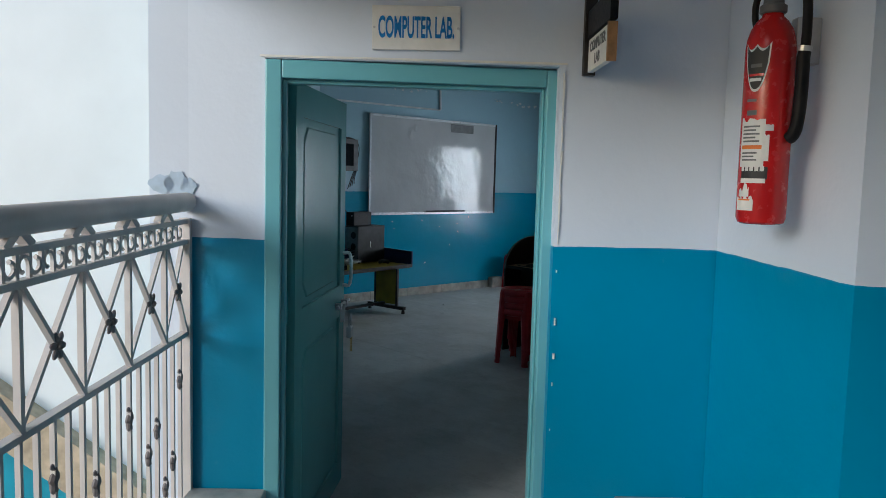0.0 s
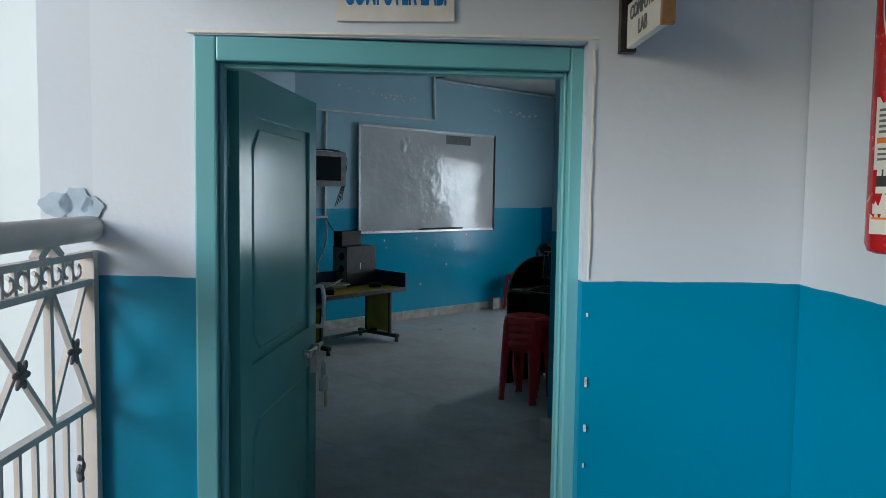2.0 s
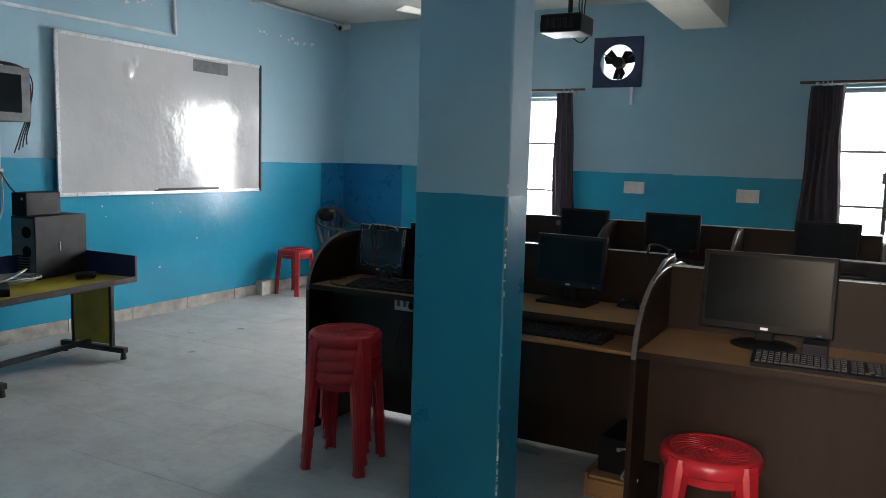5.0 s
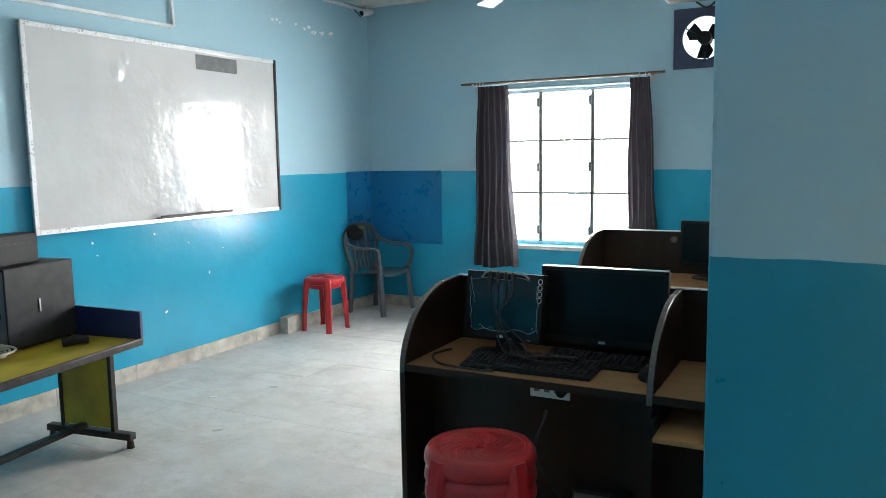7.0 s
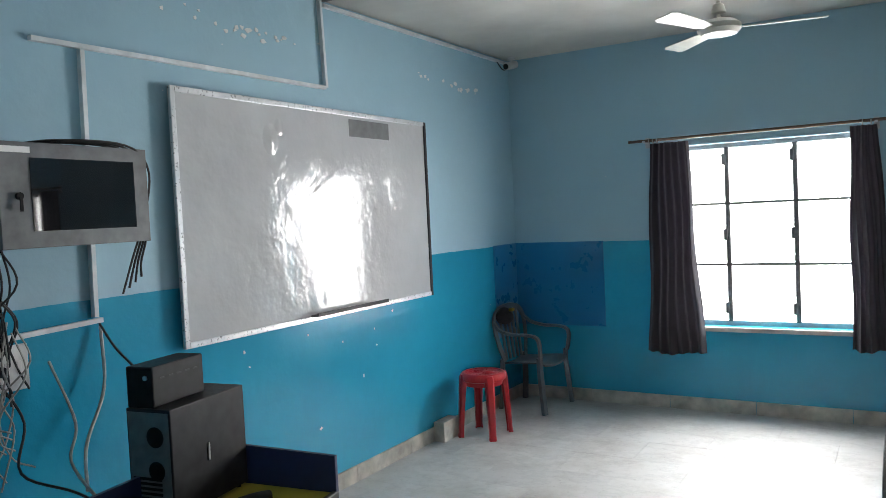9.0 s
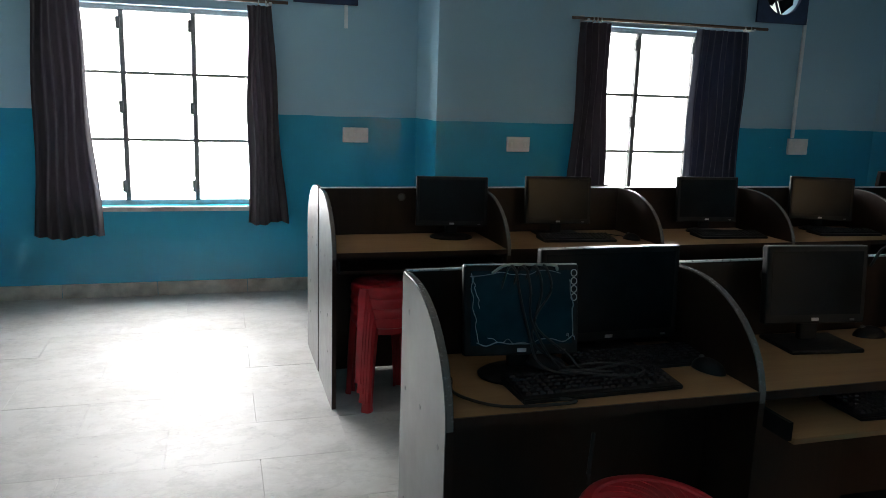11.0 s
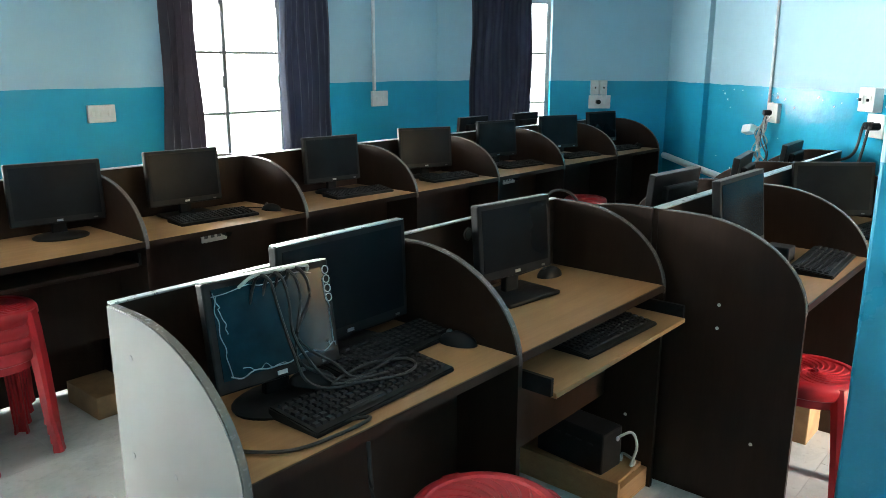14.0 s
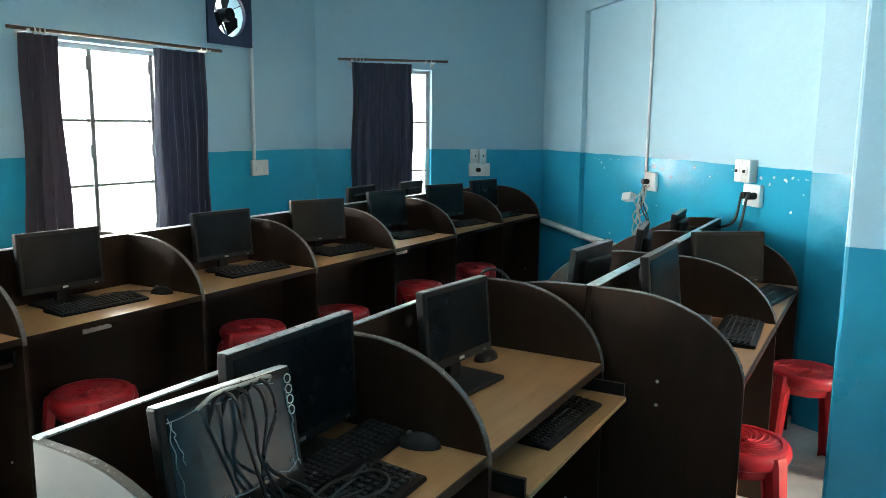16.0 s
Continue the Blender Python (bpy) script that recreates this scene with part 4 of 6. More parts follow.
mesh_thing("torn_film", bm, M_FILM, "ragged torn white film edge on the monitor", "film", "", "", True, TM)
bm = B()
for i in range(4):
    pts = [(0.14 + 0.008 * math.cos(a), -0.0145, 0.212 - 0.021 * i + 0.009 * math.sin(a)) for a in [2 * math.pi * j / 10 for j in range(11)]]
    tube(bm, pts, 0.0013, 5, 1, False)
mesh_thing("printed_rings", bm, M_WHITE, "column of four small printed rings", "print", "", "", False, TM)
for k, (dx, dz) in enumerate(((0.0, 0.0), (0.03, 0.03), (0.06, -0.02), (0.085, 0.02))):
    x = -3.43 + dx
    cable("cable", [(x - 0.02, 6.80, 0.93), (x, 6.785, 1.03), (x + 0.005, 6.745, 1.036), (x + 0.015, 6.735, 0.98), (x + 0.04 - dx * 0.8, 6.725, 0.88 + dz), (x + 0.06, 6.71, 0.81 + dz * 0.5), (x + 0.10, 6.68, 0.785), (x + 0.16 + 0.03 * k, 6.64 + 0.02 * k, 0.792)], 0.0035, M_WIREK, "black cable hanging over the old monitor")
cable("cable", [(-3.47, 6.79, 1.02), (-3.44, 6.775, 1.043), (-3.38, 6.765, 1.045), (-3.31, 6.77, 1.04), (-3.29, 6.79, 1.02)], 0.004, M_WIREW, "pale cable tie on the monitor's top edge")
cable("cable", [(-3.40, 6.60, 0.756), (-3.33, 6.555, 0.757), (-3.42, 6.548, 0.757), (-3.53, 6.57, 0.757), (-3.60, 6.66, 0.758), (-3.58, 6.76, 0.757)], 0.004, M_WIREK, "black cable lying along the desk edge")
cable("cable", [(-3.30, 6.66, 0.79), (-3.2, 6.6, 0.795), (-3.12, 6.62, 0.79), (-3.1, 6.68, 0.785), (-3.2, 6.71, 0.79), (-3.32, 6.68, 0.79), (-3.2, 6.63, 0.795)], 0.0035, M_WIREK, "black mouse cable coiled on the keyboard")
mouse(pose(-3.33, 6.735, TOP_Z + 0.03, 8, 0, 60), "black mouse resting on the keyboard heap")
cable("cable", [(-3.03, 6.88, 0.757), (-2.99, 6.89, 0.765), (-2.95, 6.87, 0.76), (-2.9, 6.82, 0.757), (-2.87, 6.76, 0.757)], 0.003, M_WIREK, "thin black mouse cable on the desk")
cable("cable", [(-2.10, 6.96, 0.96), (-2.08, 6.93, 1.03), (-2.0, 6.9, 1.02), (-1.97, 6.85, 0.94)], 0.005, M_WIREK, "dark cable hooked over the partition")

# back-to-back desks
monitor(pose(-1.55, 6.44, TOP_Z, 0, 0, 0), 0.44, 0.28, "black flat monitor with a teal sheen", lift=0.05)
keyboard(pose(-1.36, 6.205, TOP_Z, 0, 0, 3), 0.40, 0.15, "black keyboard near the desk edge")
monitor(pose(-0.60, 6.38, TOP_Z, 0, 0, -52), 0.36, 0.24, "black flat monitor turned aside by the wall", lift=0.05)
keyboard(pose(-0.6, 6.19, TOP_Z, 0, 0, -10), 0.40, 0.14, "dark keyboard beside tangled leads")
for x, t, lb in ((-1.36, 176, "back of a slim black monitor"), (-0.60, 190, "back of a black monitor with vents"), (0.16, 184, "back of a black monitor near the wall")):
    monitor(pose(x, 6.82, TOP_Z, 0, 0, t), 0.38, 0.25, lb, lift=0.045)

# desks under the windows
NMON = ((-2.985, 8.76, -10), (-2.38, 8.78, -4), (-1.45, 8.78, -6), (-0.66, 8.78, -22), (0.14, 8.80, -10), (0.93, 8.78, -20), (1.62, 8.78, -10))
for k, (x, y, t) in enumerate(NMON):
    monitor(pose(x, y, TOP_Z, 0, 0, t), 0.37, 0.255, "black flat monitor on the window-side desk", 5, stand="oval" if k % 3 != 1 else "square", lift=0.06)
    if k:
        keyboard(pose(x + 0.04, y - 0.165, TOP_Z, 0, 0, -3 - k), 0.40, 0.14, "dusty dark keyboard in front of a monitor")
        mouse(pose(x + 0.35, y - 0.19, TOP_Z, 0, 0, 20), "black mouse beside a dusty keyboard")
        cable("cable", [(x + 0.1, y - 0.05, TOP_Z + 0.005), (x + 0.2, y + 0.0, TOP_Z + 0.005), (x + 0.3, y - 0.06, TOP_Z + 0.005), (x + 0.35, y - 0.135, TOP_Z + 0.006)], 0.003, M_WIREK, "thin black mouse cable on the desk", n=3)
for x in (0.30, 1.0):
    monitor(pose(x, 9.18, TOP_Z, 0, 0, 184), 0.38, 0.27, "back of a grey monitor facing the window", 5, lift=0.05)

# ---- stools ----
def stool_proto(m, label):
    """Moulded stool: dished seat with swirl ribs and a rolled rim, four splayed channel legs that show as lugs in the rim."""
    s = thing("stool", m, label, "stool", "red plastic stools")
    bm = B()
    lathe(bm, [(0.148, 0.398), (0.158, 0.404), (0.164, 0.420), (0.162, 0.440), (0.154, 0.452), (0.146, 0.456), (0.132, 0.4555), (0.127, 0.451), (0.03, 0.449), (0.014, 0.449), (0.011, 0.436)], 48)
    part("seat", bm, M_REDPL, s, "", True)
    bm = B()
    for k in range(18):
        pts = []
        for j in range(7):
            r = 0.022 + 0.104 * j / 6
            a = 2 * math.pi * k / 18 + 1.25 * j / 6
            pts.append((r * math.cos(a), r * math.sin(a), 0.4495))
        tube(bm, pts, 0.0036, 5, 2)
    part("swirl_ribs", bm, M_REDPL, s, "moulded swirl ribs", True)
    for k in range(4):
        a = math.pi / 4 + k * math.pi / 2
        o, t = Vector((math.cos(a), math.sin(a), 0)), Vector((-math.sin(a), math.cos(a), 0))
        bm = B()
        rings = []
        for z, r, w, d in ((0.447, 0.146, 0.030, 0.020), (0.42, 0.150, 0.034, 0.024), (0.34, 0.160, 0.031, 0.021), (0.20, 0.172, 0.027, 0.018), (0.03, 0.182, 0.023, 0.016), (0.0, 0.185, 0.026, 0.018)):
            c = r * o + Vector((0, 0, z))
            rings.append([bm.verts.new(c + sx * w * t + sy * d * o) for sx, sy in ((-1, -1), (-1, 0.4), (-0.6, 1), (0.6, 1), (1, 0.4), (1, -1), (0.72, -1), (0.62, 0.45), (-0.62, 0.45), (-0.72, -1))])
        for u, v in zip(rings, rings[1:]):
            for i in range(10):
                bm.faces.new((u[i], u[(i + 1) % 10], v[(i + 1) % 10], v[i]))
        bm.faces.new(rings[0])
        bm.faces.new(rings[-1][::-1])
        part("leg", bm, M_REDPL, s, "", True)
    bm = B()
    lathe(bm, [(0.128, 0.365), (0.134, 0.365), (0.146, 0.404), (0.134, 0.404)], 40)
    part("apron", bm, M_REDPL, s, "", True)
    return s


proto = stool_proto(pose(-6.225, 9.58, 0, 0, 0, -1), "bright red plastic stool standing alone by the wall")


def stool(x, y, z=0.0, turn=0, label="red plastic stool under the desk"):
    s = copy_thing(proto, pose(x, y, z, 0, 0, turn))
    return tagged(s, label)


for k in range(4):
    stool(-3.258, 6.305, 0.052 * k, 12 + 3 * k, "red plastic stool in a stack before the desk")
    stool(-3.385, 8.50, 0.046 * k, 8 - 4 * k, "red plastic stool in a stack under the window desk")
for x, y, n in ((-2.50, 8.47, 1), (-1.58, 8.47, 2), (-0.87, 8.46, 1), (0.02, 8.47, 1), (0.85, 8.47, 1), (-1.655, 6.13, 1), (-0.665, 6.01, 1)):
    for k in range(n):
        stool(x, y, 0.062 * k, 12 + 30 * k)

# ---- whiteboard wall ----
BY0, BY1, BZ0, BZ1 = 7.155, 9.355, 1.028, 2.235
WALLM = Matrix.Translation((WX, 0, 0)) @ pose(0, 0, 0, 0, 0, 90)   # local x along +y, local y into the wall
BOARDM = WALLM @ pose(BY1, 0, 0, 0, 0, 0.7) @ pose(-BY1, 0, 0)   # its near end hangs a little off the wall
wb = thing("whiteboard", BOARDM, "large whiteboard with aluminium frame reflecting the window", "whiteboard")
bm = B()
bx(bm, BY0 + 0.012, -0.014, BZ0 + 0.012, BY1 - 0.012, -0.002, BZ1 - 0.012)
part("writing_surface", bm, M_BOARD, wb, "glossy warped white surface")
for a, b, c, d in ((BY0, BY0 + 0.028, BZ0, BZ1), (BY0 + 0.028, BY1 - 0.028, BZ0, BZ0 + 0.028), (BY0 + 0.028, BY1 - 0.028, BZ1 - 0.028, BZ1)):
    bm = B()
    bx(bm, a, -0.022, c, b, -0.002, d, 0.003)
    part("frame_strip", bm, M_ALU, wb)
bm = B()
bx(bm, BY1 - 0.028, -0.022, BZ0, BY1, -0.002, BZ1, 0.003)
part("frame_strip", bm, M_DARK, wb, "dark stripped edge of the frame")
bm = B()
bx(bm, 8.48, -0.017, 2.085, 8.90, -0.0145, 2.19, 0.001)
part("tape_label", bm, M_MID, wb, "blank grey label strip")
for by, bz, br, seed in ((7.80, 2.03, 0.075, 3), (7.87, 2.10, 0.045, 7)):
    bm = B()
    rings = []
    for j in range(9):
        q = 1 - j / 8
        h = 0.0075 * (br / 0.05) * (1 - q * q) ** 1.5
        rings.append([bm.verts.new((by + br * q * math.cos(a) * 0.8, -0.0142 - h * (1 + 0.25 * noise.noise(Vector((4 * q, 2 * math.cos(a), seed)))), bz + br * q * math.sin(a) * 1.15)) for a in [2 * math.pi * k / 24 for k in range(24)]] if j < 8 else [bm.verts.new((by, -0.0142 - h, bz))])
    for u, v in zip(rings[:-1], rings[1:-1]):
        for k in range(24):
            bm.faces.new((u[k], u[(k + 1) % 24], v[(k + 1) % 24], v[k]))
    for k in range(24):
        bm.faces.new((rings[7][k], rings[7][(k + 1) % 24], rings[8][0]))
    part("film_blister", bm, M_BOARD, wb, "raised blister in the white film", True)
tr = thing("pen_tray", BOARDM, "narrow dark pen tray on the board's edge", "tray")
bm = B()
bx(bm, 8.03, -0.075, BZ0 + 0.03, 8.72, -0.023, BZ0 + 0.036, 0.002)
bx(bm, 8.03, -0.078, BZ0 + 0.03, 8.72, -0.072, BZ0 + 0.05, 0.002)
part("shelf", bm, M_DARK, tr)

def conduit(name, pts, w=0.028, mat=None, label="pale painted cable conduit on the wall", m=None):
    bm = B()
    for p, q in zip(pts, pts[1:]):
        p, q = Vector(p), Vector(q)
        d = (q - p).normalized() * (w / 2 - 0.001)
        bar(bm, p - d, q + d, w, w * 0.7)
    return mesh_thing(name, bm, mat or M_PVC, label, "conduit", "wall conduits", "", False, m)


cw = WX + 0.011
conduit("cable_conduit", [(cw, 6.55, 2.345), (cw, 8.28, 2.355)])
conduit("cable_conduit", [(cw, 8.30, 2.37), (cw, 8.28, CEIL - 0.01)])
conduit("cable_conduit", [(cw, 6.75, 2.32), (cw, 6.735, 1.25)])
conduit("cable_conduit", [(cw, 6.10, 1.195), (cw, 6.75, 1.222)])
conduit("cable_conduit", [(cw, 6.12, 0.75), (cw, 6.12, 1.9)])
conduit("cable_conduit", [(cw, 8.32, CEIL - 0.03), (cw, 10.70, CEIL - 0.03)])
conduit("cable_conduit", [(0.245, WY2 - 0.011, 1.25), (0.245, WY2 - 0.011, 2.14)], 0.024)
conduit("cable_conduit", [(-3.23, WY - 0.011, 1.95), (-3.23, WY - 0.011, 2.1)], 0.024)
pf = NE - 1.93 * UF + 0.011 * VF
conduit("cable_conduit", [(pf.x, pf.y, 1.20), (pf.x, pf.y, CEIL - 0.36)], 0.02)

conduit("cable_conduit", [(WX + 0.03, 8.30, CEIL - 0.008), (-2.72, 8.36, CEIL - 0.008)], 0.02, M_MID, "dark conduit across the ceiling")

# plaster chips on the upper wall
rnd = random.Random(5)
bm = B()
for k in range(46):
    y = rnd.choice((rnd.uniform(6.9, 8.6), rnd.uniform(7.6, 8.1), rnd.uniform(9.3, 10.2)))
    z = 2.60 + 0.03 * math.sin(y * 3) + rnd.gauss(0, 0.018) - 0.03 * (y > 9)
    n, r = rnd.randint(5, 7), rnd.uniform(0.005, 0.02)
    slab(bm, [(y + r * rnd.uniform(0.5, 1.6) * math.cos(2 * math.pi * i / n), z + r * rnd.uniform(0.4, 1.0) * math.sin(2 * math.pi * i / n)) for i in range(n)], 0.003, "x", WX + 0.0005)
mesh_thing("plaster_chips", bm, M_PAPER, "line of flaked plaster spots high on the wall", "plaster", "", "structure")

# network cabinet
CAB = WALLM
cab = thing("network_cabinet", CAB, "grey wall cabinet with glass door and hanging cables", "network cabinet")
bm = B()
cy0, cy1, cz0, cz1, cd = 6.13, 6.71, 1.545, 1.89, -0.40
bx(bm, cy0, cd, cz1 - 0.012, cy1, -0.002, cz1)
bx(bm, cy0, cd, cz0, cy1, -0.002, cz0 + 0.012)
bx(bm, cy0, cd, cz0 + 0.012, cy0 + 0.01, -0.002, cz1 - 0.012)
bx(bm, cy1 - 0.01, cd, cz0 + 0.012, cy1, -0.002, cz1 - 0.012)
bx(bm, cy0 + 0.01, -0.012, cz0 + 0.012, cy1 - 0.01, -0.002, cz1 - 0.012)
part("body", bm, M_MID, cab)
fx = cd - 0.018
bm = B()
bx(bm, cy0 - 0.004, fx, cz0, cy1 + 0.004, cd - 0.001, cz1, 0.002)
door = part("door", bm, M_MID, cab, "grey steel door frame, a little ajar")
door.matrix_basis = pose(cy1, cd, 0, 0, 0, 4.2) @ pose(-cy1, -cd, 0)
bm = B()
bx(bm, cy0 + 0.105, fx - 0.0025, cz0 + 0.055, cy1 - 0.06, fx - 0.0005, cz1 - 0.05)
g = part("pane", bm, M_PANE, door, "dark glass pane")
bm = B()
rod(bm, (cy0 + 0.06, fx - 0.012, cz0 + 0.17), (cy0 + 0.06, fx, cz0 + 0.17), 0.012, 12)
bx(bm, cy0 + 0.055, fx - 0.016, cz0 + 0.12, cy0 + 0.065, fx - 0.012, cz0 + 0.165)
part("lock", bm, M_BLACK, door)
bm = B()
bx(bm, cy0 + 0.01, fx - 0.001, cz1 - 0.035, cy0 + 0.11, fx - 0.0002, cz1 - 0.015)
part("label_strip", bm, M_PAPER, door)
bm = B()
for k in range(4):
    bx(bm, cy0 + 0.13, -0.3, cz0 + 0.08 + 0.05 * k, cy1 - 0.08, -0.03, cz0 + 0.11 + 0.05 * k)
part("patch_panels", bm, M_BLACK, cab)

rnd = random.Random(11)
def hang(k, y0, z0, ylow, zlow, r, mat, label, out=0.12):
    w = rnd.uniform(-0.05, 0.05)
    cable("cable", [(WX + out + 0.05, y0, z0), (WX + out + 0.07, y0 + w, (z0 * 2 + zlow) / 3), (WX + out * 0.8, (y0 + ylow) / 2 - w, (z0 + 2 * zlow) / 3), (WX + 0.05, ylow, zlow), (WX + 0.05 + rnd.uniform(0, 0.05), ylow + rnd.uniform(-0.1, 0.1), zlow - rnd.uniform(0.02, 0.2))], r, mat, label)
for k in range(7):
    hang(k, 6.16 + 0.02 * k, 1.56, 6.22 + 0.025 * k, 1.15 - 0.06 * rnd.random(), 0.004, M_WIREK, "dark network cable hanging from the cabinet", 0.3 - 0.03 * k)
for k in range(11):
    hang(k, 6.20 + 0.014 * k, 1.24 + 0.02 * (k % 3), 6.17 + 0.018 * k, 0.93 - 0.16 * rnd.random(), 0.0036, M_WIREW, "pale cable hanging below the switchboard", 0.07)
for k in range(4):
    x = WX + 0.42 - 0.03 * k
    cable("cable", [(WX + 0.1, 6.3, 1.90), (x, 6.35, 1.905), (x + 0.01, 6.62, 1.90), (x - 0.05, 6.76, 1.82), (WX + 0.3, 6.79, 1.66 - 0.02 * k), (WX + 0.26, 6.74 + 0.015 * k, 1.46), (WX + 0.25, 6.70 + 0.03 * k, 1.34 + 0.02 * k)], 0.0045, M_WIREK, "black cable looped over the cabinet")
for k in range(4):
    cable("cable", [(WX + 0.3, 6.12, 1.8 - 0.04 * k), (WX + 0.28, 6.06, 1.7), (WX + 0.22, 6.09 + 0.02 * k, 1.5), (WX + 0.2, 6.16 + 0.03 * k, 1.33), (WX + 0.12, 6.25 + 0.02 * k, 1.27 - 0.05 * k), (WX + 0.06, 6.3, 1.4)], 0.004, M_WIREK, "dark cable tangled beside the cabinet")
cable("cable", [(WX + 0.05, 6.50, 1.1), (WX + 0.1, 6.56, 0.85), (WX + 0.15, 6.5, 0.72), (-6.1, 6.45, 0.62), (-5.9, 6.42, 0.555)], 0.006, M_WIREW, "pale cable running down to the table")
cable("cable", [(WX + 0.03, 6.74, 1.21), (WX + 0.15, 6.72, 1.12), (-6.2, 6.70, 1.05), (-6.03, 6.60, 1.03)], 0.005, M_WIREK, "black cable from the conduit to the battery unit")
cable("cable", [(WX + 0.03, 6.32, 1.05), (WX + 0.1, 6.36, 0.9), (WX + 0.2, 6.28, 0.75), (-6.15, 6.4, 0.66), (-5.98, 6.48, 0.555)], 0.005, M_WIREK, "black cable from the socket to the table")
cable("cable", [(WX + 0.02, 6.75, 1.2), (WX + 0.06, 6.72, 0.95), (WX + 0.1, 6.6, 0.75), (-6.25, 6.5, 0.62)], 0.007, M_WIREW, "grey cable drooping from the conduit")


def switch_board(m, w, h, switches, label, plugs=0, category="switchboard"):
    """Flat board on a wall: local x along it, y into the wall."""
    s = thing("switchboard", m, label, category, "switchboards")
    bm = B()
    bx(bm, 0, -0.028, 0, w, -0.001, h, 0.004)
    part("plate", bm, M_WHITE, s)
    for k in range(switches):
        bm = B()
        x = w * (k + 0.6) / (switches + 0.4)
        bx(bm, x - 0.009, -0.033, h * 0.35, x + 0.009, -0.0285, h * 0.65, 0.002)
        part("switch", bm, M_PAPER, s)
    for k in range(plugs):
        bm = B()
        x = w * (0.4 + 0.35 * k)
        rod(bm, (x, -0.075, h * 0.5), (x, -0.028, h * 0.5), 0.02, 12)
        part("plug", bm, M_BLACK, s)
    return s


switch_board(WALLM @ pose(6.225, 0, 1.01), 0.21, 0.17, 4, "white switchboard with black plug and tangled cables", 1)
switch_board(pose(-3.25, WY, 1.12), 0.19, 0.11, 3, "white switch plate on the blue dado")
switch_board(pose(-2.17, WY2, 1.105), 0.17, 0.105, 3, "white switch plate on the blue dado")
switch_board(pose(0.21, WY2, 1.11), 0.18, 0.125, 2, "white switch plate below a conduit")
W3F = Matrix.Translation((NE.x, NE.y, 0)) @ pose(0, 0, 0, 0, 0, -46)
switch_board(W3F @ pose(-0.78, 0, 1.06), 0.2, 0.12, 2, "white switch plate with a plug", 1)


def breaker_box(m, label):
    s = thing("breaker_box", m, label, "breaker box", "breaker boxes")
    bm = B()
    bx(bm, 0, -0.07, 0, 0.085, -0.001, 0.16, 0.006)
    part("case", bm, M_WHITE, s)
    bm = B()
    bx(bm, 0.02, -0.078, 0.05, 0.065, -0.0705, 0.11, 0.003)
    part("cover", bm, M_PAPER, s)
    bm = B()
    bx(bm, 0.035, -0.092, 0.07, 0.05, -0.0785, 0.09, 0.002)
    part("lever", bm, M_BLACK, s)
    return s


breaker_box(W3F @ pose(-0.77, 0, 1.185) @ Matrix.Scale(0.8, 4), "cream breaker box above a switch plate")
breaker_box(W3F @ pose(-0.692, 0, 1.185) @ Matrix.Scale(0.8, 4), "cream breaker box above a switch plate")
FARW = Matrix.Translation((NE.x, NE.y, 0)) @ pose(0, 0, 0, 0, 0, 224)   # local x away from the corner, local y into the wall
switch_board(FARW @ pose(1.94, 0, 1.08), 0.15, 0.13, 1, "white socket plate with a heap of cables", 1)
switch_board(FARW @ pose(3.085, 0, 1.085), 0.15, 0.125, 0, "white socket plate with two black plugs", 2)
breaker_box(FARW @ pose(3.03, 0, 1.218) @ Matrix.Scale(0.8, 4), "cream breaker box on the glossy blue wall")
breaker_box(FARW @ pose(3.10, 0, 1.218) @ Matrix.Scale(0.8, 4), "cream breaker box on the glossy blue wall")

def farp(a, off, z):
    p = NE - a * UF + off * VF
    return (p.x, p.y, z)

bm = B()
tube(bm, [farp(0.12, 0.075, 0.64), farp(0.8, 0.07, 0.625), farp(1.7, 0.05, 0.61)], 0.028, 12, 4)
mesh_thing("waste_pipe", bm, M_PVC, "grey plastic pipe along the far wall", "pipe", "", "", True)
rnd = random.Random(3)
for k in range(9):
    a = 2.0 + rnd.uniform(-0.06, 0.06)
    pts = [farp(a, 0.05, 1.12)]
    z = 1.1
    while z > 0.62:
        z -= rnd.uniform(0.07, 0.12)
        pts.append(farp(2.02 + rnd.uniform(-0.1, 0.12), 0.05 + rnd.uniform(0, 0.07), z))
    cable("cable", pts, 0.005, M_WIREW if k % 3 else M_WIREK, "tangled cable hanging from the far wall socket", n=4)
bm = B()
bx(bm, -0.045, -0.03, -0.03, 0.045, 0.03, 0.03, 0.006)
adp = mesh_thing("power_adapter", bm, M_WHITE, "white power adapter hanging from cables", "adapter", m=Matrix.Translation(farp(1.84, 0.09, 1.02)) @ pose(0, 0, 0, 20, 10, 60))
cable("cable", [farp(3.145, 0.08, 1.148), farp(3.12, 0.12, 0.98), farp(2.85, 0.2, 0.93), farp(2.5, 0.25, 0.88), farp(2.35, 0.2, 0.80)], 0.008, M_WIREK, "thick black power cable from the wall socket")
cable("cable", [farp(3.197, 0.08, 1.148), farp(3.20, 0.12, 0.95), farp(3.1, 0.14, 0.8), farp(3.08, 0.16, 0.6)], 0.008, M_WIREK, "thick black power cable dropping from the socket")

